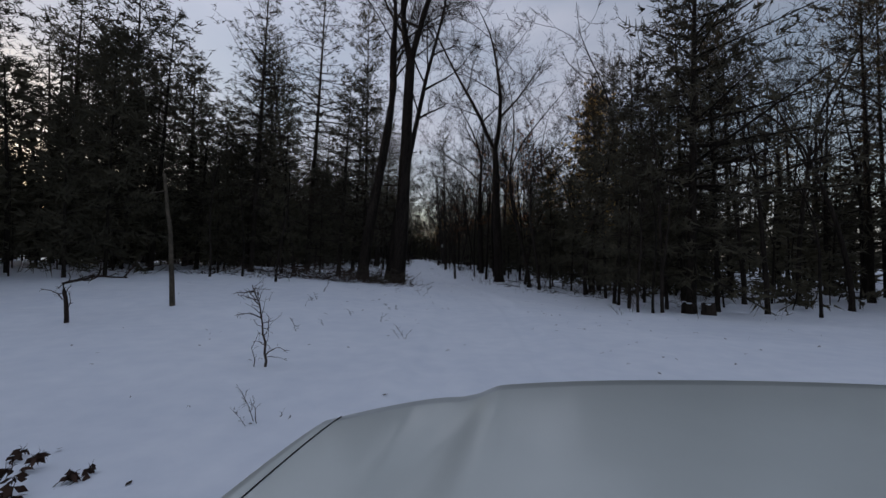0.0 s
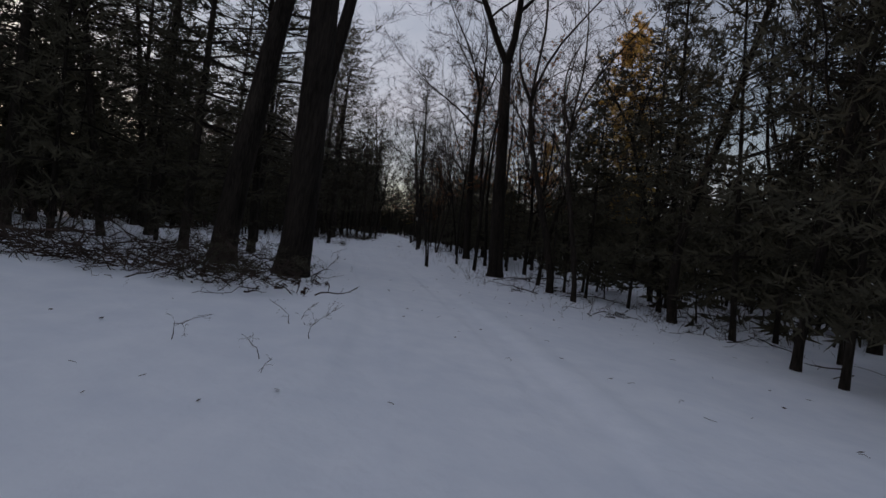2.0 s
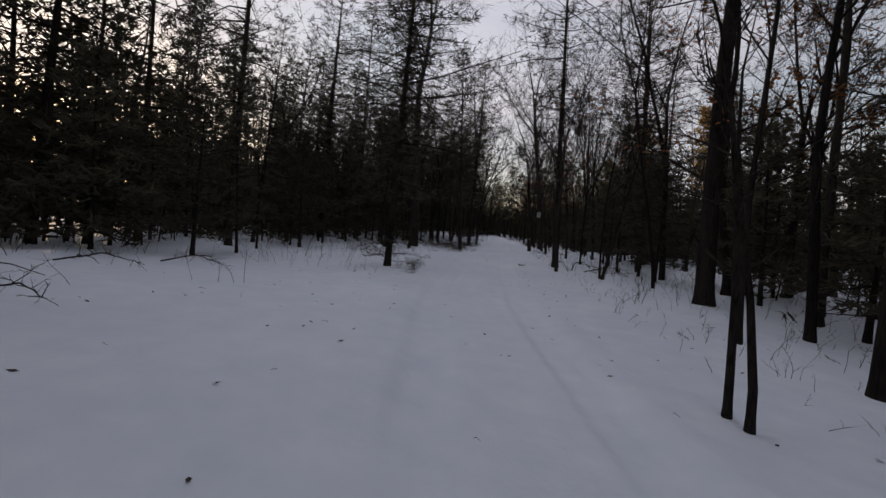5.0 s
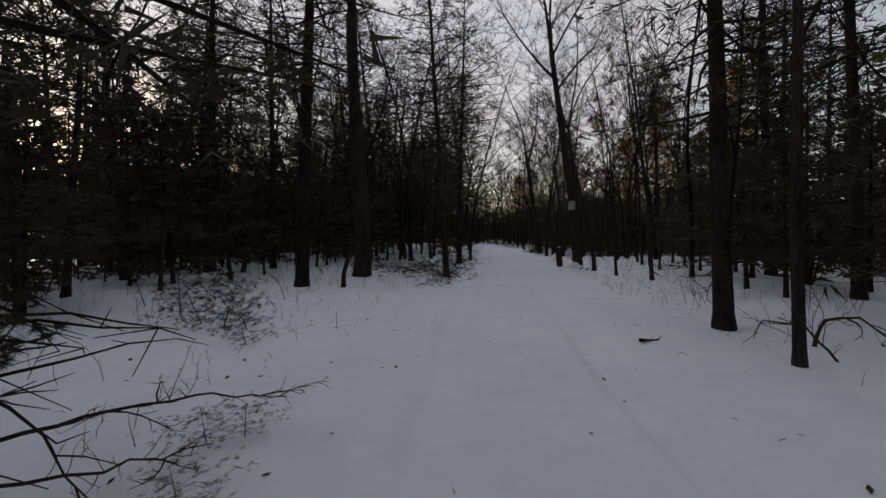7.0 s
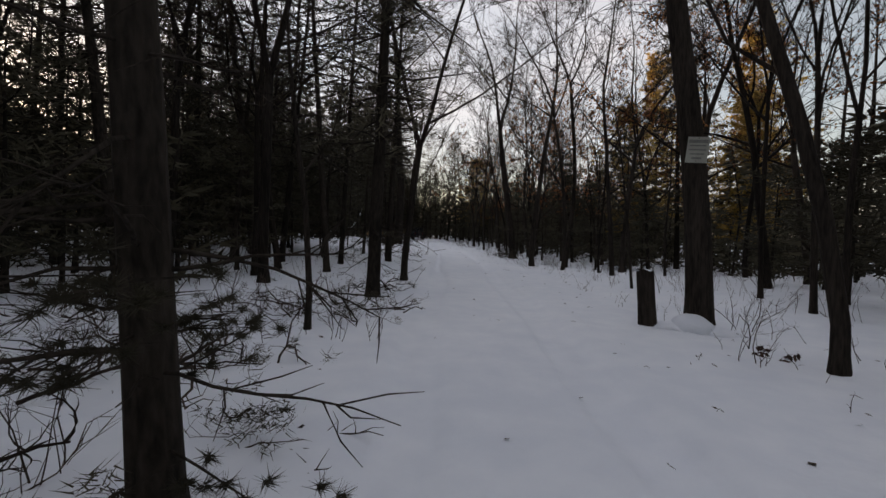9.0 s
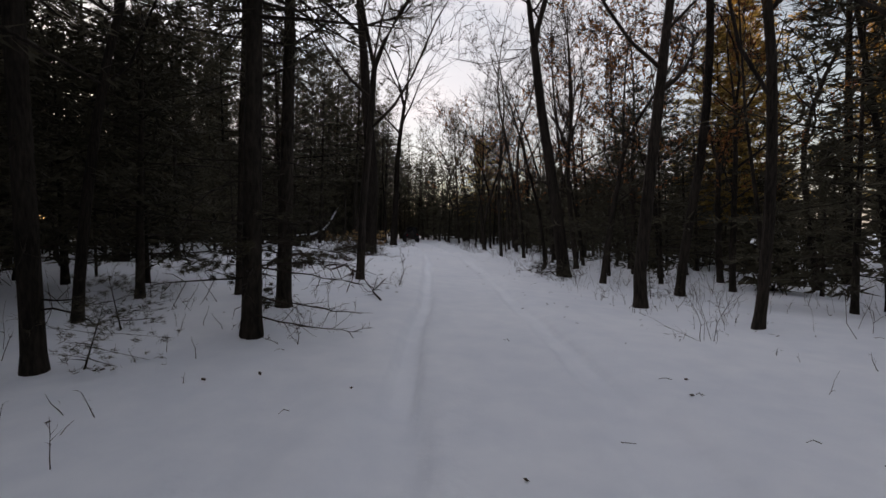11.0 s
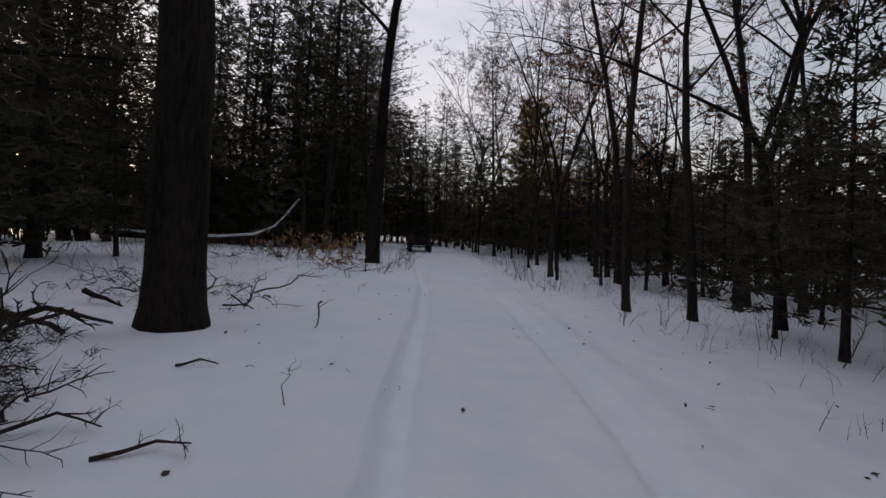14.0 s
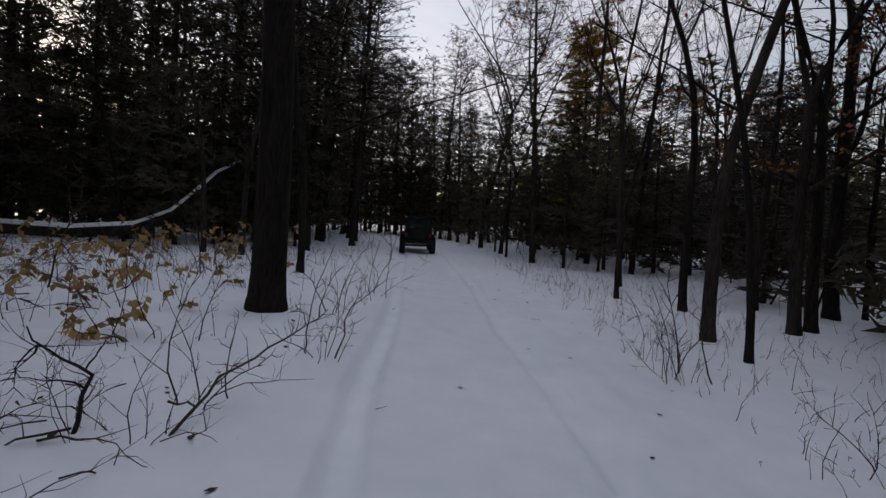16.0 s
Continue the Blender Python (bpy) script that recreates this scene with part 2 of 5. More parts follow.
# ---- trees ----
def make_trunk(rng, height, r, wander=0.022, n=10, flare=1.28):
    """The middle line and the radii of a tapered trunk with a root flare."""
    pts = [Vector((0, 0, -0.35)), Vector((0, 0, 0.04)), Vector((0, 0, 0.25)), Vector((0, 0, 0.7))]
    dx = dy = 0.0
    for k in range(1, n + 1):
        h = 0.7 + (height - 0.7) * (k / n)
        dx += rng.gauss(0, wander) * height / n
        dy += rng.gauss(0, wander) * height / n
        pts.append(Vector((dx, dy, h)))
    radii = []
    for q in pts:
        u = max(0.0, q.z) / height
        radii.append(r * (1 - 0.9 * u ** 1.1) * (1 + (flare - 1) * math.exp(-max(0.0, q.z) / (0.6 * r + 0.05))))
    return pts, radii


def along(pts, radii, z):
    for a in range(len(pts) - 1):
        if pts[a + 1].z >= z:
            f = (z - pts[a].z) / max(1e-6, pts[a + 1].z - pts[a].z)
            return pts[a].lerp(pts[a + 1], f), radii[a] * (1 - f) + radii[a + 1] * f
    return pts[-1], radii[-1]


def on_line(line, f):
    n = len(line) - 1
    i = min(n - 1, int(f * n))
    return line[i].lerp(line[i + 1], min(1.0, f * n - i)), (line[i + 1] - line[i]).normalized()


def crooked(rng, start, way, length, n, crook, up):
    """A line that swings slowly from side to side and keeps turning back upwards."""
    pts, p, w = [start.copy()], start.copy(), way.normalized()
    bend = Vector((rng.gauss(0, crook), rng.gauss(0, crook), 0))
    for _ in range(n):
        bend = 0.55 * bend + Vector((rng.gauss(0, crook), rng.gauss(0, crook), rng.gauss(0, crook * 0.4)))
        w = (w + bend + Vector((0, 0, up))).normalized()
        p = p + w * (length / n)
        pts.append(p.copy())
    return pts


def hardwood(name, seed, height, r, crown_at, limbs, subs=6, twigs=7, fine=2, fork=0.0, leaves=0, spread=0.40, bark=None, wander=0.02, stems=2, thick=1.0):
    """A bare broad-leaved tree: a crooked trunk that may divide, arching limbs, and a crown of branches that divide into fine twigs."""
    rng = random.Random(seed)
    root = new(name)
    tr, br, lf = Shape(), Shape(), Shape()
    top = fork if fork else height
    foot = [Vector((0, 0, -0.35)), Vector((0, 0, 0.04)), Vector((0, 0, 0.25)), Vector((0, 0, 0.7))]
    n = max(5, int((top - 0.7) / 1.3))
    pts = foot + crooked(rng, foot[-1], Vector((0, 0, 1)), top - 0.7, n, wander, 0.12)[1:]
    flare = [0.28 * math.exp(-max(0.0, q.z) / (0.6 * r + 0.05)) for q in pts]
    radii = [r * (1 - 0.9 * (max(0.0, q.z) / height) ** 1.1) * (1 + f) for q, f in zip(pts, flare)]
    tr.tube(pts, radii, 10 if r > 0.2 else 7)
    bearers = [(pts, radii, crown_at * height)]
    if fork:
        turn = rng.uniform(-0.5, 0.5)
        for k in range(stems):
            a = turn + 2 * math.pi * k / stems
            tilt = rng.uniform(0.26, 0.5)
            line = crooked(rng, pts[-1], Vector((math.cos(a) * tilt, math.sin(a) * tilt, 1)), height - fork - rng.uniform(0, 2), 9, 0.075, 0.05)
            r0 = radii[-1] * (0.86 if k == 0 else 0.74)
            rr = [max(0.014, r0 * (1 - 0.9 * i / 9)) for i in range(10)]
            tr.tube(line, rr, 7 if r > 0.2 else 6, False)
            bearers.append((line, rr, fork + 0.6))
        limbs_low = max(2, limbs // 4) if crown_at * height < fork - 1 else 0
        shares = [limbs_low] + [max(2, (limbs - limbs_low) // stems)] * stems
    else:
        shares = [limbs]
    starts = []
    for (line, rr, low), count in zip(bearers, shares):
        high = line[-1].z
        for k in range(count):
            z = low + (high - low) * 0.97 * ((k + rng.random()) / count) ** 0.9
            p, pr = along(line, rr, z)
            ang = k * 2.4 + rng.uniform(-0.7, 0.7)
            rise = rng.uniform(0.25, 0.95) + 0.45 * (z / height)
            length = height * spread * (1.2 - 0.8 * (z / height)) * rng.uniform(0.6, 1.35)
            starts.append((p, Vector((math.cos(ang), math.sin(ang), rise)), length, pr * rng.uniform(0.38, 0.6)))
    for p, way, length, lr in starts:
        n = 7
        line = crooked(rng, p, way, length, n, 0.13, 0.045)
        tr.tube(line, [max(0.012, lr * (1 - 0.9 * k / n)) for k in range(n + 1)], 6 if lr > 0.06 else 4, False)
        for s in range(int(subs * (0.6 + length / 9))):
            f = rng.uniform(0.15, 1.0)
            q, d = on_line(line, f)
            sl = length * rng.uniform(0.2, 0.5) * (1.3 - 0.65 * f)
            sr = max(0.010, lr * 0.34 * (1 - 0.6 * f))
            sub = bent(rng, q, d + 0.95 * rnd_way(rng, 0.2), sl, 3, 0.24, 0.05)
            br.tube(sub, [max(0.006, sr * (1 - 0.75 * k / 3)) for k in range(4)], 3, False)
            for _ in range(twigs):
                q2, d2 = on_line(sub, rng.uniform(0.1, 1.0))
                tl = sl * rng.uniform(0.25, 0.6)
                w2 = (d2 + 0.95 * rnd_way(rng, 0.15)).normalized()
                e2 = q2 + w2 * tl * 0.55
                w3 = (w2 + 0.55 * rnd_way(rng, 0.2)).normalized()
                br.blade(q2, w2, tl * 0.75, 0.024 * thick, rnd_way(rng))
                br.blade(e2, w3, tl * 0.6, 0.019 * thick, rnd_way(rng))
                for _ in range(fine):
                    br.blade(q2.lerp(e2, rng.random()), (w2 + rnd_way(rng, 0.15)).normalized(), tl * rng.uniform(0.35, 0.8), 0.015 * thick, rnd_way(rng))
                for _ in range(leaves):
                    if rng.random() < 0.6:
                        lf.leaf(q2.lerp(e2, rng.uniform(0.2, 1)), rnd_way(rng, -0.6), rng.uniform(0.10, 0.16), rng.uniform(0.06, 0.10), rnd_way(rng))
    part_mesh("trunk", tr.mesh("trunk", bark or BARK), root)
    part_mesh("crown", br.mesh("crown", bark or BARK), root)
    if leaves:
        part_mesh("foliage", lf.mesh("foliage", LEAF, False), root, "dry brown clinging leaves")
    return root


def pine(name, seed, height, r, base, spread, whorl=0.55, per=5, tufts=8, blades=7, needle=0.26, width=0.03, mat=None, dead=0, fill=1.0, droop=0.0, low=0, rough=False, young=False):
    """A pine: a trunk with whorls of branches, and a crown of needle tufts; dead snags and a few boughs below."""
    rng = random.Random(seed)
    root = new(name)
    tr, nd = Shape(), Shape()
    pts, radii = make_trunk(rng, height, r, 0.006)
    tr.tube(pts, radii, 9 if r > 0.12 else 6)
    for _ in range(dead):
        z = rng.uniform(0.7, max(1.2, base))
        p, pr = along(pts, radii, z)
        a = rng.uniform(0, 6.28)
        ln = rng.uniform(0.4, 1.5)
        line = bent(rng, p, Vector((math.cos(a), math.sin(a), rng.uniform(-0.3, 0.15))), ln, 4, 0.17, -0.02)
        tr.tube(line, [0.018, 0.014, 0.011, 0.008, 0.004], 3, False)
        for _ in range(4):
            q = line[rng.randint(1, 4)]
            tr.tube([q, q + rnd_way(rng) * ln * 0.3], [0.006, 0.003], 3, False)

    def bough(p, a, rise, ln, rr, nt, sz, more=1):
        line = bent(rng, p, Vector((math.cos(a), math.sin(a), rise)), ln, 3, 0.10, 0.02 - droop)
        if rough:
            tr.blade(p, (line[-1] - p).normalized(), ln, rr * 2, rnd_way(rng))
        else:
            tr.tube(line if more > 1 else [line[0], line[1], line[3]], [rr, rr * 0.75, rr * 0.5, rr * 0.25] if more > 1 else [rr, rr * 0.7, rr * 0.25], 3, False)
        for t in range(nt):
            g = 1.0 - 0.82 * (t / nt) ** 0.9
            q, out = on_line(line, g)
            side = Vector((-out.y, out.x, 0)) * rng.uniform(-1, 1) * ln * 0.36 * (1.15 - 0.5 * g)
            q2 = q + side + Vector((0, 0, rng.uniform(-0.08, 0.10)))
            if side.length > 0.15 and not rough:
                tr.blade(q, side.normalized(), side.length, 0.016, rnd_way(rng))
            for _ in range(blades * more):
                w = (out * 0.55 + side.normalized() * 0.25 + rnd_way(rng, 0.1)).normalized()
                nd.blade(q2 + rnd_way(rng) * sz * 0.3 if more == 1 else q2 + rnd_way(rng) * sz * 0.22, w, sz * rng.uniform(0.7, 1.3), width * sz / needle if more == 1 else 0.006, rnd_way(rng))

    for k in range(low):
        z = rng.uniform(0.35, 1.9)
        p, pr = along(pts, radii, z)
        a = k * 2.4 + rng.uniform(-0.5, 0.5)
        ln = rng.uniform(0.7, 1.5)
        if k % 2 == 1:
            bough(p, a, rng.uniform(-0.25, 0.1), ln, 0.010, 13, 0.08, 10)
            continue
        line = bent(rng, p, Vector((math.cos(a), math.sin(a), rng.uniform(-0.15, 0.15))), ln, 6, 0.14, -0.01)
        tr.tube(line, [0.016, 0.014, 0.012, 0.010, 0.008, 0.006, 0.003], 4, False)
        for _ in range(7):
            q, d = on_line(line, rng.uniform(0.3, 1))
            w = (d + 0.9 * rnd_way(rng)).normalized()
            m = q + w * ln * rng.uniform(0.08, 0.2)
            tr.tube([q, m, m + (w + 0.6 * rnd_way(rng)).normalized() * ln * 0.12], [0.006, 0.005, 0.002], 3, False)
    heavy = rng.uniform(0, 6.28)
    z = base
    while z < height - 0.25:
        f = (z - base) / (height - base)
        if young:
            prof = (1 - f) ** 0.55 * (0.5 + 0.5 * min(1, f * 3 + 0.2)) * rng.uniform(0.65, 1.15)
        else:
            prof = (0.26 + 0.86 * (1 - f ** 2.4) * (0.55 + 0.45 * min(1, f * 3 + 0.2))) * rng.uniform(0.55, 1.15)
        p, pr = along(pts, radii, z)
        a0 = rng.uniform(0, 6.28)
        for k in range(per):
            if rng.random() > fill:
                continue
            a = a0 + k * 6.28 / per + rng.uniform(-0.4, 0.4)
            ln = spread * prof * rng.uniform(0.4, 1.35) * (1 + 0.38 * math.cos(a - heavy) + 0.22 * math.sin(2 * a + 7 * f)) + 0.15
            rise = -0.12 + 0.75 * f ** 1.5 + rng.uniform(-0.15, 0.18)
            bough(p, a, rise, ln, min(pr * 0.5, 0.012 + 0.012 * ln), max(3, int(tufts * (0.45 + 0.55 * ln / spread))), needle)
        z += whorl * rng.uniform(0.75, 1.25) * (1 - 0.3 * f)
    part_mesh("trunk", tr.mesh("trunk", BARK_PINE), root)
    part_mesh("crown", nd.mesh("crown", mat or NEEDLE, False), root)
    return root


def place_copy(proto, x, y, rz, sxy=1.0, sz=1.0, lean_x=0.0, lean_y=0.0, sink=0.0):
    """A copy of a prototype on the snow, turned, scaled and leaning (degrees)."""
    m = Matrix.Translation((x, y, ground_z(x, y) - sink)) @ Euler((radians(lean_y), radians(lean_x), 0)).to_matrix().to_4x4() @ Matrix.Rotation(radians(rz), 4, "Z")
    c = copy_thing(proto, m)
    c.scale = (sxy, sxy, sz)
    return c


def discard(root):
    for o in (*root.children_recursive, root):
        bpy.data.objects.remove(o)


rng = random.Random(11)
LOOK_BIG = "large bare dark-barked hardwood tree in snow"
LOOK_MID = "bare slender hardwood tree standing in snow"
LOOK_PINE = "tall dark green pine with dead lower branches"
# prototypes of each kind: nominal trunk radius and tree
BIG = [(0.34, tagged(hardwood("hardwood_tree", s, 22 + i, 0.34, 0.42, 14, subs=10, twigs=9, fine=3, spread=0.42, wander=0.022, fork=(13.0, 10.5, 0)[i]), LOOK_BIG, "tree")) for i, s in enumerate((3, 8, 15))]
MID = [(0.14, tagged(hardwood("hardwood_tree", 20 + s, 15 + s, 0.14, 0.24, 12, subs=8, twigs=7, fine=2, spread=0.44, wander=0.045, fork=(0, 6.5, 8.0, 4.8)[s], stems=(2, 2, 3, 2)[s]), LOOK_MID, "tree")) for s in range(4)]
MID_FAR = [(0.14, tagged(hardwood("hardwood_tree", 30 + s, 16 + s, 0.14, 0.24, 10, subs=7, twigs=5, fine=1, spread=0.42, wander=0.045, fork=(0, 7.0)[s], thick=1.5), LOOK_MID, "tree")) for s in range(2)]
OAK = [(0.15, tagged(hardwood("oak_tree", 40 + s, 14 + s, 0.15, 0.22, 11, subs=7, twigs=8, leaves=4, wander=0.06, fork=(5.5, 0)[s]), "bare oak with a few dry brown leaves", "tree")) for s in range(2)]
SLIM = [(0.12, tagged(hardwood("hardwood_tree", 50 + s, 15 + s, 0.12, 0.36, 10, subs=6, twigs=6, fine=2, spread=0.33, wander=0.06, fork=(0, 9.0, 0)[s]), LOOK_MID, "tree")) for s in range(3)]
THIN = [(0.06, tagged(hardwood("young_tree", 60 + s, 8 + s, 0.06, 0.25, 7, subs=3, twigs=4, fine=1, spread=0.3, wander=0.05), "thin bare young tree standing in snow", "tree")) for s in range(3)]
PINE = [(0.16, tagged(pine("pine_tree", 80 + s, 16 + s, 0.16, 3.6 + s, 2.7, dead=14, tufts=7, blades=6, needle=0.27, width=0.04, fill=0.8), LOOK_PINE, "tree")) for s in range(3)]
PINE_FAR = [(0.16, tagged(pine("pine_tree", 86 + s, 16 + s, 0.16, 3.0, 2.8, whorl=0.7, tufts=6, blades=6, needle=0.42, width=0.08, dead=4, rough=True, fill=0.85), LOOK_PINE, "tree")) for s in range(2)]
PINE_DENSE = [(0.16, tagged(pine("pine_tree", 130 + s, 13.5 + s, 0.16, 1.4, 2.45, fill=0.85, whorl=0.62, tufts=7, blades=6, needle=0.34, width=0.075, rough=True), "dense dark pine in a wall of pines", "tree")) for s in range(2)]
PINE_NEAR = [(0.10, tagged(pine("young_pine", 150 + s, 8.5 + 1.5 * s, 0.10, 1.15, 2.0, whorl=0.42, tufts=9, blades=9, needle=0.2, width=0.026, rough=True), "slender dark pine among bare trees", "tree")) for s in range(2)]
PINE_BOUGH = [(0.14, tagged(pine("pine_tree", 95, 15, 0.14, 4.5, 2.3, dead=12, low=16, droop=0.03), "pine with low drooping boughs over the snow", "tree"))]
PINE_BROAD = [(0.14, tagged(pine("pine_tree", 95, 16.5, 0.14, 2.9, 3.1, whorl=0.5, tufts=9, blades=7, needle=0.27, width=0.045, dead=12, low=16, droop=0.03), "broad dark pine with low drooping boughs over the snow", "tree"))]
PINE_LOW = [(0.14, tagged(pine("pine_tree", 90 + s, 11 + 2 * s, 0.14, 1.0, 2.4, tufts=10, blades=8, needle=0.27, width=0.05), "dense dark green pine branched to the ground", "tree")) for s in range(2)]
LOOK_THICKET = "young dark pine in a dense snowy thicket"
THICKET = [(0.06, tagged(pine("young_pine", 100 + s, 4.3 + 0.8 * s, 0.06, 0.8, 1.8, whorl=0.42, per=4, tufts=9, blades=7, needle=0.23, width=0.042, rough=True, young=True), LOOK_THICKET, "tree")) for s in range(4)]
THICKET_FAR = [(0.06, tagged(pine("young_pine", 110 + s, 4.6 + 1.2 * s, 0.06, 0.55, 1.9, whorl=0.42, per=4, tufts=8, blades=6, needle=0.34, width=0.065, rough=True, young=True), LOOK_THICKET, "tree")) for s in range(2)]
# pine whose whole crown is coloured as if the low sun lit it
PINE_SUNLIT = [(0.16, tagged(pine("golden_pine", 120, 17, 0.16, 3.5, 3.0, whorl=0.48, tufts=9, blades=9, needle=0.34, width=0.10, mat=NEEDLE_SUNLIT), "tall pine with low sunlight painted into its yellow needles", "tree"))]
FORK = [(0.36, tagged(hardwood("forked_tree", 7, 22, 0.36, 0.47, 12, subs=11, twigs=10, fine=3, fork=10.2, spread=0.4, stems=2, wander=0.012), "large bare tree forking into spreading limbs", "tree"))]
PROTOS = BIG + SLIM + MID + MID_FAR + OAK + THIN + PINE + PINE_FAR + PINE_NEAR + PINE_BOUGH + PINE_BROAD + PINE_DENSE + PINE_LOW + THICKET + THICKET_FAR + PINE_SUNLIT + FORK
TAKEN = []
for _, proto in PROTOS:
    tagged(proto, group="trees beside the snowy trail")
for _, proto in THICKET + THICKET_FAR:
    tagged(proto, group="young pines of the thicket")


def tree(kind, x, y, diam, lean_x=0.0, lean_y=0.0, tall=1.0, rz=None):
    r0, proto = kind[rng.randrange(len(kind))]
    s = diam / 2 / r0
    wide = max(0.8, min(1.35, s)) if kind in (THICKET, THICKET_FAR, PINE_LOW) else s
    if kind in (THICKET, THICKET_FAR):
        tall *= 1.5 if y < 24 else 1.25 if y < 36 else 1.0
    if kind not in (THICKET, THICKET_FAR, PINE_LOW) and abs(lean_x) < 2.6:
        lean_x += 2.6 * max(-1.0, min(1.0, (trail_x(y) - x) / 4.0))
    c = place_copy(proto, x, y, rng.uniform(0, 360) if rz is None else rz, wide, tall * max(0.8, min(1.12, s)), lean_x, lean_y)
    TAKEN.append((x, y, 0.8 + diam))
    return c


# ---- single trees, stretch by stretch ----
tree(BIG, -3.9, 23.4, 0.60, lean_x=4)
tree(BIG, -2.0, 22.55, 0.72, lean_x=6)
tree(BIG, -2.62, 24.2, 0.43, lean_x=6)
tree(PINE_DENSE, -5.4, 24.5, 0.26, tall=0.95)
place_copy(PINE_NEAR[1][1], -4.3, 26.4, 40, 1.2, 1.6)
tree(FORK, 4.7, 33.0, 0.70, rz=10)
tree(BIG, 4.2, 41.0, 0.46)
tree(PINE_LOW, 10.0, 17.2, 0.40, tall=1.4)
# pines with painted sunlight, where treetops catch the sun
tree(PINE_SUNLIT, 17.6, 47.5, 0.36, tall=1.0)
tree(PINE_SUNLIT, 1.6, 120.3, 0.36, tall=0.62)
tree(PINE_SUNLIT, 11.6, 92.0, 0.26, tall=0.9)
tree(PINE_SUNLIT, 14.5, 81.3, 0.26, tall=0.75)
tree(PINE_SUNLIT, 17.0, 98.0, 0.34, tall=1.05)
tree(PINE_SUNLIT, 26.0, 98.0, 0.36, tall=1.15)
for x, y, d in [(13.2, 17.4, .2), (18.5, 19.4, .24), (9.5, 27.2, .18), (15.4, 26.4, .22), (16.9, 32.5, .2), (14.7, 27.6, .18), (11.7, 31.9, .2), (8.5, 16.5, .12)]:
    tree(MID, x, y, d, lean_x=rng.gauss(0, 2))
for x, y, d in [(11.7, 18.2, .2), (10.5, 28.4, .22), (10.6, 29.8, .2), (22, 36, .36), (-5.9, 31.2, .24)]:
    tree(PINE, x, y, d)
tree(MID, 6.1, 28.9, 0.28, lean_x=-2)
for x, y, d in [(5, 47, .24), (7.8, 38, .2)]:
    tree(MID, x, y, d)
for x, y, d in [(7.3, 15.9, .1), (7.8, 15.8, .1), (8.3, 16.1, .12), (14.2, 16.1, .12), (-6.5, 18, .10), (-9.6, 18.9, .1), (-8.8, 20.2, .1),
                (1.38, 33.2, .09), (1.45, 32.9, .09)]:
    tree(THIN, x, y, d, tall=0.7)

for x, y, d in [(-8.6, 55, .42), (1.1, 49.5, .31), (-15.6, 60.6, .5), (5.7, 53.1, .29), (7.45, 59.5, .38), (-4.6, 65.5, .3)]:
    tree(PINE, x, y, d)
tree(PINE_BROAD, -5.2, 43.5, 0.25)
tree(PINE_BOUGH, -4.4, 57.95, 0.25, lean_x=-3, rz=180)
tree(BIG, -7.8, 58.6, 0.64, lean_x=3)
tree(BIG, 1.15, 63.1, 0.43)
for x, y, d in [(0.97, 47.46, .14), (1.42, 60.8, .19), (-4.2, 68.5, .2), (4.79, 64.5, .13), (5.0, 67.1, .13), (4.6, 65, .14)]:
    tree(MID, x, y, d)
for x, y, d in [(-11.8, 46, .1), (1.87, 59.15, .12), (-5.0, 62.2, .1), (2.4, 45.7, .08)]:
    tree(THIN, x, y, d)
tree(THIN, -7.15, 54.7, 0.15, tall=0.5)
tree(THIN, 2.44, 45.5, 0.13, lean_x=13, tall=0.8)

for x, y, d in [(-6.97, 77.2, .15), (-12.5, 99.2, .2), (-11.5, 98.5, .22), (-16, 117, .3), (-12, 112, .42)]:
    tree(PINE, x, y, d)
for x, y, d in [(-5.38, 74.16, .25), (-5.66, 76.04, .25)]:
    tree(PINE_BOUGH, x, y, d)
tree(MID, -5.05, 79.6, 0.21, lean_x=3)
tree(MID, 1.33, 78.1, 0.28)
tree(SLIM, 3.95, 81.5, 0.27, lean_x=4)
tree(BIG, -6.75, 90.7, 0.64, lean_x=3)
tree(BIG, 1.4, 84.7, 0.46, lean_x=-2)
tree(OAK, 2.4, 83.5, 0.21, lean_x=6)
for x, y, d in [(3.4, 90.0, .26), (5.8, 86.5, .24), (4.5, 69.3, .18), (7.6, 79, .2), (6.2, 82.6, .2)]:
    tree(OAK, x, y, d, lean_x=rng.uniform(-5, 2))
tree(BIG, -7.0, 102.6, 0.50, lean_x=3)
for x, y, d in [(1.95, 96.3, .22), (5.5, 100.2, .28), (3.95, 96.3, .24), (5.1, 94.8, .22), (4.3, 91.9, .18), (0.1, 104.2, .23), (4.3, 107.2, .32),
                (0.6, 96.8, .21), (4.6, 99.1, .26), (2.6, 103.5, .3), (5.2, 105.2, .26), (2.9, 105.8, .24), (0.9, 107, .2), (2.3, 105.4, .24)]:
    tree(OAK if y > 103 and rng.random() < 0.5 else MID if rng.random() < 0.35 else SLIM, x, y, d, lean_x=rng.uniform(-5, 1))
for x, y, d in [(5.1, 79.7, .12), (-8.6, 81.1, .08), (1.5, 88.3, .16), (5.3, 103.5, .17), (0.15, 103.1, .12), (1.6, 102.3, .12), (4.55, 103.9, .16),
                (-11.2, 109.4, .18), (-12.3, 109.2, .16), (-.3, 108, .13), (-8.15, 106.6, .18), (2.97, 107.8, .17), (5.3, 107.5, .12)]:
    tree(THIN, x, y, d)


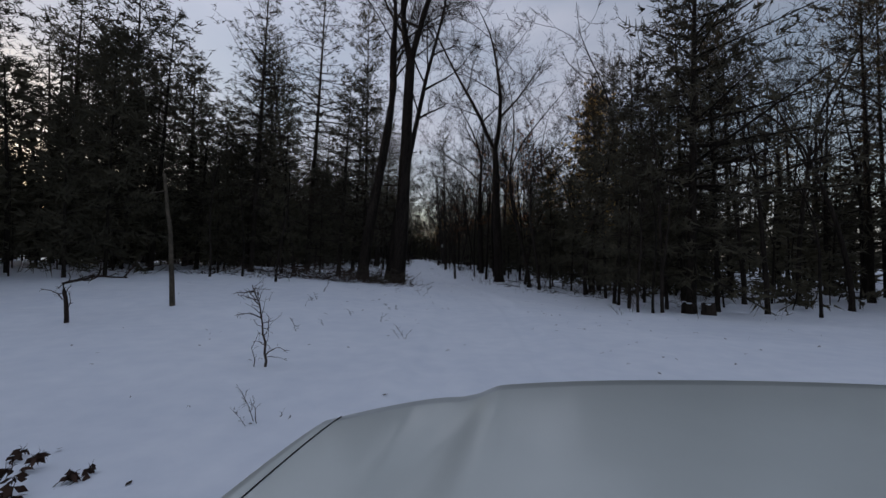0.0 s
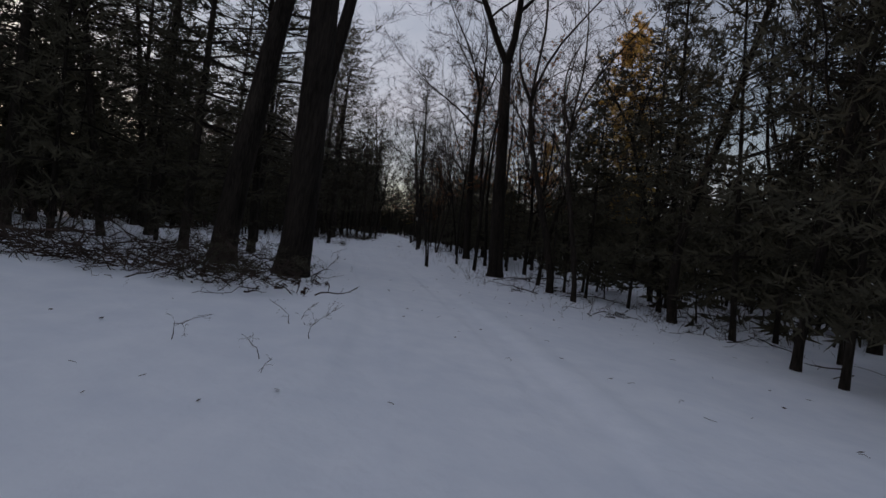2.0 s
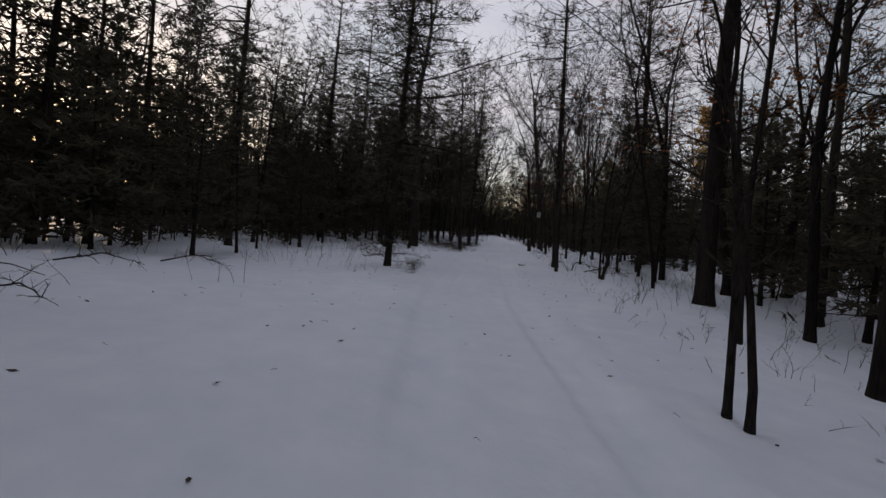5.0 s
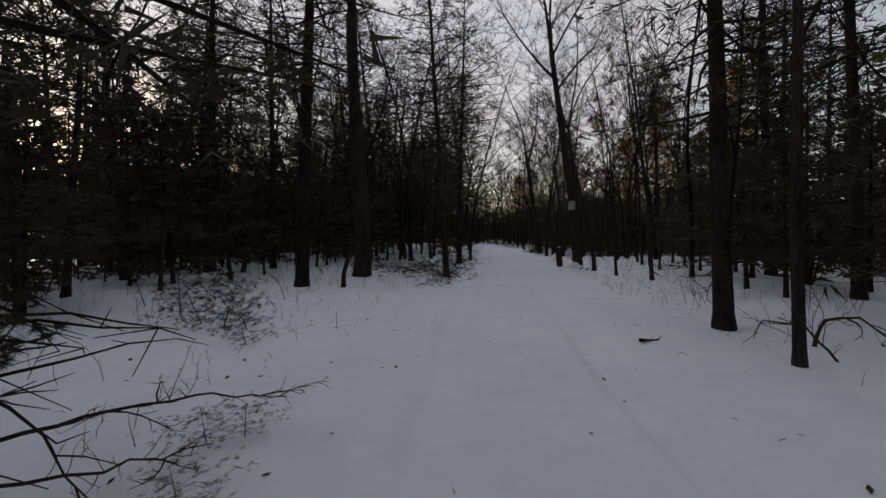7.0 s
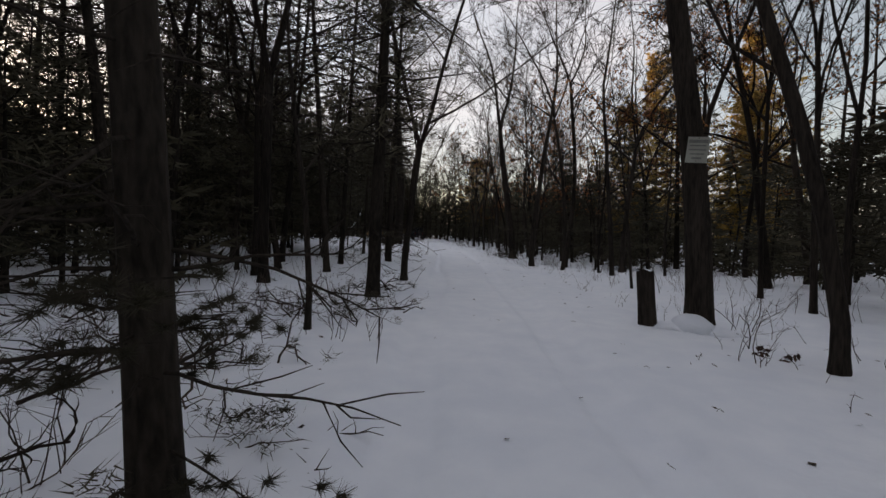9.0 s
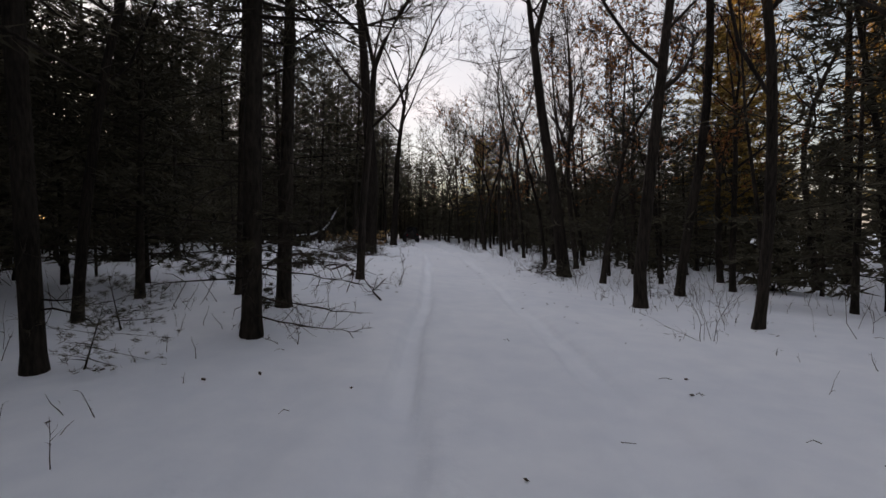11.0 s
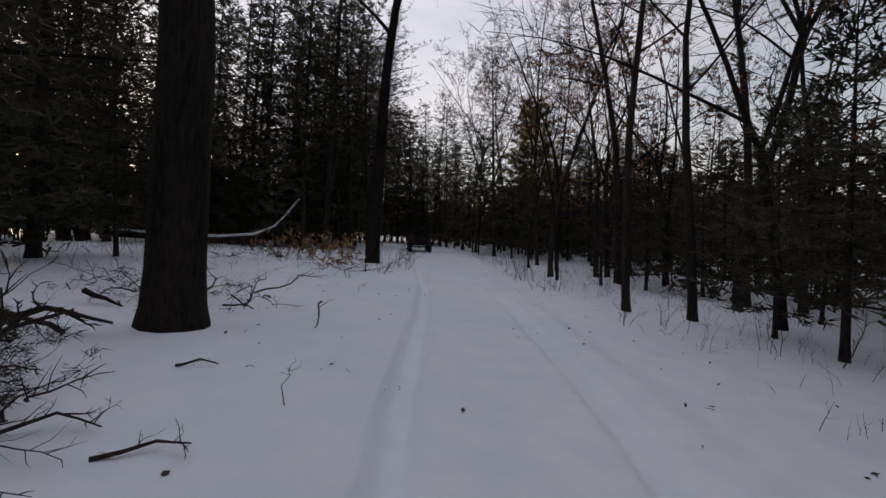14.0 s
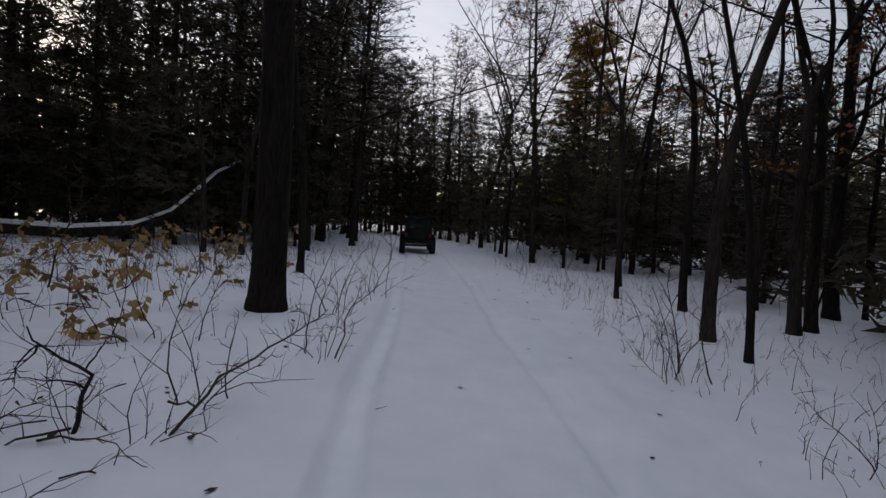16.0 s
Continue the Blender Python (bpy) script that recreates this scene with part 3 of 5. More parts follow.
for x, y, d in [(-10.6, 113, .3), (-11.6, 117.5, .26), (-14.2, 122, .3), (-16.5, 125.5, .25), (-2.2, 112, .22), (-1.6, 115.5, .26), (-2.8, 119, .22), (-3.8, 123, .28),
                (-5.4, 127, .24), (-7.0, 131, .28), (-9.6, 134, .25), (-12.5, 138, .3), (-8.0, 137, .3), (-4.4, 133, .26), (-15.5, 142, .3)]:
    tree(MID if rng.random() < 0.6 else PINE, x, y, d, lean_x=rng.gauss(0, 3))
for x, y in [(-11.8, 114.8), (-12.6, 119.6), (-15.2, 123.8), (-2.6, 117.4), (-3.0, 121.2), (-4.6, 125), (-6.2, 129), (-8.4, 132.6), (-11, 136), (-0.6, 113.8), (-10.5, 139.5), (-13.5, 141), (-14, 129), (-16, 131), (-18, 134), (-20, 138), (-17, 141), (-15.5, 128), (-22, 132), (-19, 128.5)]:
    tree(THICKET, x, y, 0.13)


# ---- the woods round the trail ----
def free_spot(x, y, gap):
    d = x - trail_x(y)
    if (y < 22 and -16 + 0.2 * y < x < 7.6) or (y < 16.5 and 0 < x < 22):
        return False
    if (gap < 1 and 42 < y < 62 and -9 < d < 0) or (39 < y < 57 and -9 < d < 0):
        return False
    if 97 < y < 110.5 and -21 < x < -7:
        return False
    if (26 < y < 41 and -10.5 < d < 0) or (79 < y < 99 and -8.5 < d < 0):
        return False
    if -4.4 - (1.8 if 80 < y < 98 else 0) < d < 4.0 + (2.0 if y < 30 else 0) or (y > 112 and abs(d) < 5.5):
        return False
    return all((x - a) ** 2 + (y - b) ** 2 > (gap + c * 0.4) ** 2 for a, b, c in TAKEN)


def scatter(count, near, far, choose, gap, y0=-12.0, y1=150.0):
    made = 0
    for _ in range(count * 12):
        if made >= count:
            return
        y = rng.uniform(y0, y1)
        side = rng.choice((-1, 1))
        x = trail_x(y) + side * rng.uniform(near, far)
        if not free_spot(x, y, gap) or (gap < 1 and side > 0 and rng.random() < (0.65 if 48 < y < 86 else 0.4)) or (y > 40 and side > 0 and gap > 1 and rng.random() < (0.6 if y > 84 else 0.5)) or (40 < y < 68 and side < 0 and gap > 1 and rng.random() < 0.35):
            continue
        kind, d = choose(side, y)
        tree(kind, x, y, d, lean_x=rng.gauss(0, 1 if gap < 1 else 3), lean_y=rng.gauss(0, 3), tall=rng.uniform(0.85, 1.15))
        made += 1


def near_kind(side, y):
    u = rng.random()
    if side < 0:
        if u < (0.15 if 40 < y < 68 else 0.36):
            return PINE, rng.uniform(0.2, 0.36)
        return (MID, rng.uniform(0.15, 0.28)) if u < 0.85 else (THIN, rng.uniform(0.08, 0.14))
    if u < (0.13 if y < 45 else 0.05):
        return PINE, rng.uniform(0.2, 0.34)
    if u < 0.62:
        return (MID if u < 0.3 else SLIM), rng.uniform(0.14, 0.26)
    return (OAK, rng.uniform(0.18, 0.3)) if u < 0.82 else (THIN, rng.uniform(0.08, 0.14))


def far_kind(side, y):
    if rng.random() < (0.42 if side < 0 else 0.28 if y < 70 else 0.2):
        return PINE_FAR, rng.uniform(0.22, 0.36)
    return MID_FAR, rng.uniform(0.16, 0.28)


def wall_of_pines(count, y0, y1, near, far, kind):
    """Tall pines close together on the left of the trail."""
    made = 0
    for _ in range(count * 12):
        y = rng.uniform(y0, y1)
        x = trail_x(y) - rng.uniform(near, far)
        if made < count and free_spot(x, y, 1.5):
            tree(kind, x, y, rng.uniform(0.24, 0.34), lean_x=rng.gauss(0, 2), lean_y=rng.gauss(0, 2), tall=rng.uniform(0.85, 1.1))
            made += 1


wall_of_pines(11, 23, 46, 10, 18, PINE_DENSE)
wall_of_pines(14, 22, 44, 14, 26, PINE_FAR)
wall_of_pines(16, 14, 36, 20, 36, PINE_FAR)
wall_of_pines(5, 72, 89, 8.6, 15, PINE)
wall_of_pines(9, 89, 98, 8.8, 16, PINE_DENSE)
wall_of_pines(9, 89, 98, 8.8, 16, PINE)
for x, y, k in [(-22.5, 100, 1.2), (-22.0, 104, 1.3), (-24, 107, 1.2), (-25, 111, 1.3), (-22.5, 113, 1.25), (-20, 113.5, 1.3), (-17.8, 114, 1.2), (-15.8, 115.5, 1.3), (-13.6, 116, 1.25), (-18.8, 117, 1.3), (-14.8, 118.6, 1.3), (-21, 116, 1.3), (-26, 103, 1.3),
                (-11.6, 115.6, 1.15), (-12.6, 120.4, 1.2), (-14.4, 124.6, 1.2), (-16.6, 121.6, 1.3), (-17, 128, 1.2)]:
    tree(PINE_DENSE, x, y, 0.30, tall=k)
for x, y in [(-16.6, 113.4), (-19.2, 115.4), (-21.6, 111.6), (-23.4, 109.2), (-23.8, 105.2), (-14.6, 114.4), (-12.8, 117.6), (-23.2, 101.8), (-26, 109.5), (-17.2, 119.4)]:
    tree(PINE_DENSE, x, y, 0.37, tall=1.2)
for x, y, k in [(-6.2, 131, .8), (-8.2, 134.5, .9), (-9.8, 137, .9), (-4.6, 134, .9), (-6.8, 138.5, 1.0), (-11, 140.5, 1.0), (-3.2, 130, .8), (-9, 143, 1.0), (-13, 145, 1.1), (-4.8, 143, 1.0), (-17.5, 137, 1.0),
                (-16.4, 133.5, .9), (-19.5, 131, 1.0), (-21.5, 136, 1.1), (-24, 141, 1.1), (-1.5, 137, 1.0), (-16.5, 147, 1.1), (-20, 150, 1.1)]:
    tree(PINE_DENSE, x, y, 0.28, tall=k)
for x, y in [(-11.0, 133.2), (-12.6, 134.2), (-14.2, 135.6), (-9.6, 132.4), (-15.6, 137.5), (-13.4, 138.6)]:
    tree(PINE_DENSE, x, y, 0.34, tall=0.95)
    tree(THICKET, x + 0.7, y - 0.8, 0.15)
for x, y in [(7.6, 88), (9.5, 90.5), (7.4, 92.6), (10, 94.5), (8.4, 97.5), (11.5, 99.5), (8.0, 101.5), (12, 91.6), (10.5, 104), (8.6, 107), (13, 96), (7.4, 110), (5.8, 112.5), (4.4, 114.5)]:
    tree(PINE_NEAR, x, y, 0.20, tall=rng.uniform(0.62, 0.85))
for x, y in [(-9.8, 116.5), (-10.6, 119.8), (-9.4, 112.6), (-12.0, 123.2), (-13.6, 127.0), (-11.2, 121.5), (-8.9, 110.6), (-12.0, 118.0)]:
    tree(PINE, x, y, 0.28, lean_x=rng.gauss(0, 2), tall=1.05)
wall_of_pines(5, 44, 72, 10.5, 17, PINE)
wall_of_pines(6, 50, 74, 16, 26, PINE_FAR)
wall_of_pines(16, 72, 135, 14, 24, PINE_FAR)
for x, y, d in [(-13.5, 46.5, .32), (-10.4, 25.0, .3), (-8.0, 27.5, .32)]:
    tree(PINE, x, y, d, tall=1.12)
for x, y, d in [(13, 23, .28), (17.5, 26, .3), (24, 24, .34), (20, 31, .3), (29, 28, .34), (15, 36, .3)]:
    tree(PINE_FAR, x, y, d, tall=1.15)
for x, y, d in [(15.5, 22, .22), (19.5, 23.5, .26), (22, 28, .24), (26.5, 27, .26), (17, 31, .24), (24, 34, .26)]:
    tree(MID_FAR, x, y, d, tall=1.1)
for x, y, d in [(5.6, 88.6, .22), (7.4, 85.2, .24), (6.4, 91.0, .2), (8.2, 94.2, .26), (6.8, 99.6, .24), (7.6, 103.0, .22)]:
    tree(OAK, x, y, d, lean_x=rng.uniform(-6, -2))
scatter(22, 4.6, 9, near_kind, 1.4, 33, 40)
scatter(18, 4.2, 9, near_kind, 1.4, 66, 73)
scatter(60, 6.8, 13, near_kind, 1.5)
scatter(98, 13, 32, far_kind, 1.9, 8)
scatter(35, 4.4, 7, lambda s, y: (MID if rng.random() < 0.6 else THIN, rng.uniform(0.09, 0.2)), 1.6, 24, 112)
scatter(90, 6.2, 9.5, lambda s, y: (THICKET, rng.uniform(0.10, 0.17)), 0.8, -8, 125)
scatter(95, 9, 16, lambda s, y: (THICKET_FAR, rng.uniform(0.10, 0.17)), 0.8, 2)


def far_woods():
    """The woods farther off, all round the trail: trunks and rough crowns."""
    r2 = random.Random(5)
    tr, nd = Shape(), Shape()
    for n in range(1850):
        y = r2.uniform(-60, 230)
        x = trail_x(min(140, max(-50, y))) + r2.choice((-1, 1)) * (26 + 50 * r2.random() ** 1.3)
        inner = n >= 1400
        if inner:
            y = r2.uniform(-8, 150)
            x = trail_x(y) + r2.choice((-1, -1, 1)) * r2.uniform(14, 30)
            if (y < 22 and -16 < x < 7.6) or (y < 17 and 0 < x < 24):
                continue
        elif y < -25 or y > 165:
            x = r2.uniform(-75, 65)
        if abs(x - trail_x(y)) < 5:
            continue
        z0 = ground_z(x, y) if -60 < y < 195 else 0.0
        right = x > trail_x(min(140, max(-50, y)))
        young = inner or r2.random() < (0.68 if right and y > 60 else 0.45)
        h = r2.uniform(5, 9) if young else r2.uniform(12, 19)
        r = 0.012 * h
        p = Vector((x, y, z0 - 0.3))
        tr.tube([p, p + Vector((r2.gauss(0, .2), r2.gauss(0, .2), h * 0.5)), p + Vector((r2.gauss(0, .4), r2.gauss(0, .4), h))], [r, r * 0.7, 0.02], 4, False)
        bare = not young and r2.random() < 0.62
        lo = 0.12 if young else 0.3
        for k in range(34 if bare else 200 if inner else 95):
            f = lo + (1 - lo) * r2.random()
            a = r2.uniform(0, 6.28)
            w = (2.0 if young else 2.6) * (1.08 - f) * r2.random() ** 0.6
            q = p + Vector((math.cos(a) * w, math.sin(a) * w, h * f))
            if bare:
                tr.blade(p + Vector((0, 0, h * f * 0.95)), Vector((math.cos(a), math.sin(a), r2.uniform(0.5, 1.4))).normalized(), r2.uniform(1.2, 3.5), 0.06, rnd_way(r2))
            else:
                nd.blade(q, Vector((math.cos(a), math.sin(a), r2.uniform(-0.4, 0.5))).normalized(), r2.uniform(0.45, 0.85) if inner else r2.uniform(0.7, 1.2), 0.2 if inner else 0.42, rnd_way(r2))
    t = tagged(new("far_woods", tr.mesh("far_woods", BARK)), "dense dark woods of bare trunks in the distance", "woods", kind="stuff")
    n = tagged(new("far_pines", nd.mesh("far_pines", NEEDLE, False)), "dark green pine crowns of the distant woods", "woods", kind="stuff")
    return t, n


far_woods()


def understory():
    """The thicket of young pines and brush under the tall trees, dark down to the snow."""
    r2 = random.Random(58)
    tr, nd = Shape(), Shape()
    made = 0
    while made < 760:
        y = r2.uniform(-6, 142)
        side = r2.choice((-1, 1))
        d = side * ((7.6 if side < 0 else 8.4) + 15 * r2.random() ** 0.9)
        x = trail_x(y) + d
        if made < 110:
            y, d = r2.uniform(121, 156), side * (3.6 + 14 * r2.random())
            x = trail_x(y) + d
        clear = (y < 23 and -17 + 0.1 * y < x < 9.0) or (y < 17.5 and 0 < x < 24) or (26 < y < 41 and -11.5 < d < 0) or (42 < y < 66 and -13 < d < 0) or (79 < y < 99 and -9.5 < d < 0) or (97 < y < 110.5 and -21 < x < -7) or (y > 112 and abs(d) < (3.4 if y > 120 else 7))
        if clear or (side > 0 and 48 < y < 86 and r2.random() < 0.55):
            continue
        made += 1
        brush = side > 0 and made % 3 > 0 and y < 120
        h = r2.uniform(2.4, 5.2) if side < 0 or y > 120 else r2.uniform(0.9, 2.1) if brush else r2.uniform(1.8, 3.6)
        p = Vector((x, y, ground_z(x, y) - 0.1))
        tip = p + Vector((r2.gauss(0, 0.25), r2.gauss(0, 0.25), h))
        tr.tube([p, p.lerp(tip, 0.5) + rnd_way(r2) * 0.06, tip], [0.035, 0.026, 0.008], 4, False)
        wide = r2.uniform(0.8, 1.5)
        low = r2.uniform(0.08, 0.3) if brush else r2.uniform(0.35, 0.8)
        for _ in range(16):
            f = r2.uniform(0.0, 1.0)
            z = low + (h - low) * f
            a = r2.uniform(0, 6.28)
            out = Vector((math.cos(a), math.sin(a), r2.uniform(-0.2, 0.35))).normalized()
            q = p.lerp(tip, z / h)
            ln = wide * (1.1 - 0.85 * f) * r2.uniform(0.6, 1.2)
            tr.blade(q, out, ln, 0.03, rnd_way(r2))
            for _ in range(8):
                g = r2.uniform(0.15, 1.0)
                nd.blade(q + out * ln * g, (out + 0.9 * rnd_way(r2, 0.1)).normalized(), r2.uniform(0.25, 0.5), r2.uniform(0.09, 0.16), rnd_way(r2))
    tagged(new("understory", tr.mesh("understory", BARK)), "thin stems of a dark thicket under the trees", "thicket", kind="stuff")
    tagged(new("understory_needles", nd.mesh("understory_needles", NEEDLE, False)), "dark pine needles of the thicket under the trees", "thicket", kind="stuff")


understory()
for proto, x, y, turn, tall in [(PINE_FAR[0][1], -19.5, 109.0, 30, 1.15), (PINE_FAR[1][1], -21.5, 105.5, 120, 1.2), (PINE[0][1], 9.5, 62.5, 75, 0.95), (PINE_FAR[0][1], 15.0, 68.0, 200, 1.0)]:
    place_copy(proto, x, y, turn, 1.0, tall)
for _, proto in PROTOS:
    discard(proto)


def thin_out():
    """Gaps in the woods: single trees taken away, and two of three pines beside the open ground before the fallen trunk."""
    gaps = [(-11.4, 87.5), (-11.7, 90.1), (-9.2, 67.2), (-7.0, 64.4), (-8.3, 62.8), (-8.9, 110.6), (-9.4, 112.6), (1.0, 111.7), (1.0, 109.1), (-2.2, 112.0), (6.3, 33.6), (5.4, 35.3), (-6.7, 22.9), (7.8, 21.4), (3.4, 88.2), (4.4, 85.4), (4.3, 78.8)]
    trees = [ob for ob in scene.objects if not ob.parent and ob.name.split(".")[0] in ("pine_tree", "young_pine", "hardwood_tree", "oak_tree")]
    count = 0
    for ob in trees:
        x, y, _ = ob.location
        crowded = ob.name.startswith("pine_tree") and -17 < x < -8.3 and 82 < y < 96
        count += crowded
        if (crowded and count % 3) or any(abs(x - a) < 0.15 and abs(y - b) < 0.15 for a, b in gaps):
            discard(ob)


thin_out()


# ---- shrubs, brush and fallen wood ----
def shrub(name, seed, height, stems, leafy=None, spread=0.35, r=0.008, twigs=5, foot=0.13, leaf=1.0):
    """Thin bare stems that rise from one root and divide into twigs, with a few leaves if wanted."""
    rg = random.Random(seed)
    sh, lf = Shape(), Shape()
    for s in range(stems):
        a = rg.uniform(0, 6.28)
        h = height * rg.uniform(0.35, 1.1)
        k = rg.uniform(0.1, 1.9)
        line = bent(rg, Vector((rg.gauss(0, foot), rg.gauss(0, foot), -0.12)), Vector((math.cos(a) * spread * k, math.sin(a) * spread * k, 1)), h + 0.12, 6, 0.19, 0.02)
        rr = r * rg.uniform(0.7, 1.4)
        sh.tube(line, [rr * (1 - 0.75 * i / 6) for i in range(7)], 4, False)
        for _ in range(twigs):
            q, d = on_line(line, rg.uniform(0.3, 1.0))
            tl = h * rg.uniform(0.12, 0.34)
            w = (d + 0.9 * rnd_way(rg, 0.2)).normalized()
            e = q + w * tl
            sh.tube([q, q.lerp(e, 0.5) + rnd_way(rg) * 0.02, e], [rr * 0.5, rr * 0.4, rr * 0.2], 3, False)
            for _ in range(2):
                sh.blade(q.lerp(e, rg.random()), (w + rnd_way(rg, 0.2)).normalized(), tl * 0.5, 0.006, rnd_way(rg))
            if leafy:
                for _ in range(3):
                    lf.leaf(q.lerp(e, rg.uniform(0.3, 1)), rnd_way(rg, -0.9), rg.uniform(0.11, 0.19) * leaf, rg.uniform(0.065, 0.105) * leaf, rnd_way(rg))
    root = new(name, sh.mesh(name, TWIG))
    if leafy:
        part_mesh("foliage", lf.mesh("foliage", leafy, False), root, "curled dry leaves")
    return root


LOOK_SHRUB = "bare twiggy shrub poking out of the snow"
SHRUBS = [tagged(shrub("bare_shrub", 200 + s, 0.9 + 0.15 * s, 3 + s, r=0.006), LOOK_SHRUB, "shrub") for s in range(4)]
STICKS = [tagged(shrub("bare_sapling", 220 + s, 1.5 + 0.3 * s, 1, spread=0.2, r=0.010, twigs=9), "thin bare sapling stick standing in snow", "sapling") for s in range(4)]
TWIGS = [tagged(shrub("weed_stalk", 240 + s, 0.30 + 0.07 * s, 2, spread=0.8, r=0.0045, twigs=6, foot=0.002), "short dry weed stalk in the snow", "weed") for s in range(3)]
TANS = [tagged(shrub("beech_shrub", 260 + s, 1.0 + 0.15 * s, 3, leafy=LEAF_TAN), "young shrub with tan curled winter leaves", "shrub") for s in range(2)]
WEEDS = [tagged(shrub("leafy_weed", 280, 0.40, 5, leafy=LEAF_DARK, spread=0.6, leaf=0.75), "low weed with dark brown dry leaves", "weed")]


for proto in SHRUBS + STICKS + TANS:
    tagged(proto, group="shrubs beside the trail")
for proto in TWIGS + WEEDS:
    tagged(proto, group="weeds in the snow")


def put(kind, x, y, s=1.0, lean_x=None):
    proto = kind[rng.randrange(len(kind))]
    return place_copy(proto, x, y, rng.uniform(0, 360), s, s, rng.gauss(0, 6) if lean_x is None else lean_x, rng.gauss(0, 6))


for x, y, s in [(7.06, 15.8, 1.0), (3.46, 28.1, .8), (-3.3, 25.0, 1.0), (4.4, 27.9, .8), (7.6, 16.95, 1.0), (-5.3, 58.3, .8), (-4.3, 55.1, .4),
                (-6.4, 58.1, .8), (0.65, 67.4, .8), (-3.9, 61.7, .8), (-4.4, 61.7, .7), (-3.95, 78.6, .4), (-3.96, 78.9, .45), (0.7, 85.1, .6), (-0.2, 85.6, .6), (1.03, 82, .7)]:
    put(SHRUBS, x, y, s)
for x, y, s in [(-1.45, 101.9, 1.0), (-1.0, 99.2, 1.05), (-0.5, 100, .95), (-1.4, 101.9, .9), (-1.7, 102.8, .9), (-5.96, 98.9, .6), (-5.4, 100.7, .8), (-5.7, 100.8, .65), (-5.9, 102.9, 1.1),
                (-5.9, 104.9, 1.2), (-5.9, 104.0, 1.1), (1.54, 101.5, .6), (0.53, 97.2, .85), (-6.46, 97, .65), (-1.5, 102.6, .65), (-6.0, 99.5, 1.0), (-6.4, 98.8, .7), (-7.1, 98.6, .5)]:
    put(SHRUBS, x, y, s)
for x, y, s in [(-4.1, 15.5, .8), (8.6, 14.65, 1.3), (-6.1, 18.4, .8), (3.2, 28.8, .7), (1.1, 52.0, .35), (0.83, 53, .4), (-8.1, 44.4, 1.0), (-7.7, 51.9, .95), (2.45, 45.5, .9), (-7.0, 56.4, .8),
                (-9.9, 59.9, .9), (-5.67, 62.1, .8), (1.22, 78.7, .5), (2.9, 79.7, .6), (-1.24, 102.1, .9), (-1.18, 102.2, .85), (-5.3, 100.7, .45), (-6.9, 100.9, .6)]:
    put(STICKS, x, y, s)
for x, y, s in [(-7.4, 100.4, .95), (-8.0, 100.7, .8), (-10.5, 105, .8), (-8.8, 101.8, .9), (-9.4, 103, .9), (-7.9, 102, .7), (-8.6, 104.2, .8), (-10, 101.5, .9), (-11, 103, .8), (-7.6, 99.2, .7), (-9.9, 106.2, 1.0), (-11.6, 106.8, 1.0), (-8.9, 107.4, 1.0), (-12.8, 104.6, .9), (-10.8, 108.4, 1.0), (-13.2, 107.6, .9)]:
    put(TANS, x, y, s)
for x, y, s in [(-8.0, 85.8, .8), (-8.3, 85.6, .7), (-7.7, 85.9, .6), (-6.75, 84.7, .8), (-6.55, 84.9, .6), (-6.9, 84.9, .6), (-6.3, 87.9, .9), (-6.6, 88.0, .8), (-5.4, 80.2, .7), (-7.2, 81.4, .9), (-6.9, 81.2, .8)]:
    put(WEEDS, x, y, s)
put(WEEDS, -2.75, 3.1, 0.75)
put(WEEDS, -3.15, 3.4, 0.6)
put(WEEDS, -5.6, 28.2, 1.1)
put(WEEDS, -5.9, 29.1, 1.2)
put(WEEDS, -6.0, 28.4, 0.9)
put(WEEDS, 1.11, 61.35, 0.6)
for x, y, s in [(-2.9, 21.9, .6), (-2.4, 21.4, .5), (-2.7, 21.0, .6), (-2.0, 20.9, .45), (-1.9, 21.6, .5), (-1.5, 21.0, .4), (-1.1, 21.7, .4), (-3.3, 21.4, .7), (-3.0, 20.5, .6), (-1.6, 20.3, .45), (-1.15, 20.25, .45), (-3.6, 22.2, .7), (-2.4, 20.2, .5)]:
    put(WEEDS, x, y, s)
for x, y in [(-1.73, 4.33), (-1.6, 4.4), (-0.6, 8.7), (-0.66, 18.2), (-0.5, 18.6), (-1.1, 19.8), (-2.04, 29), (-4.3, 79.7), (-2.9, 9.2), (-4.5, 10.5), (-1.2, 12.4), (-3.6, 13.5), (-5.0, 13.2)]:
    put(TWIGS, x, y)


def scatter_low(kinds, count, near, far, y0, y1, lo, hi):
    for _ in range(count):
        y = rng.uniform(y0, y1)
        x = trail_x(y) + rng.choice((-1, 1)) * (near + (far - near) * rng.random() ** 1.5)
        d = x - trail_x(y)
        if (y < 20 and -14 < x < 6) or (24 < y < 40 and -9 < d < 0) or (79 < y < 98 and -8 < d < 0) or (40 < y < 56 and -6 < d < 0) or (97 < y < 106 and 2.6 < d < 8 and kinds is not TWIGS):
            continue
        put(kinds, x, y, rng.uniform(lo, hi))


scatter_low(SHRUBS, 110, 3.0, 10, 22, 125, 0.45, 1.1)
scatter_low(STICKS, 90, 4.4, 12, 22, 125, 0.5, 1.3)
scatter_low(TWIGS, 110, 2.4, 8, 14, 120, 0.6, 1.4)
sap = shrub("bare_sapling", 304, 1.15, 2, spread=0.12, r=0.013, twigs=13)
tagged(sap, "small crooked leafless sapling alone in the snow", "sapling")
for k, (x, y, s) in enumerate([(-7.7, 50.0, 0.7)]):
    place_copy(sap, x, y, 70 * k, s, s)
discard(sap)


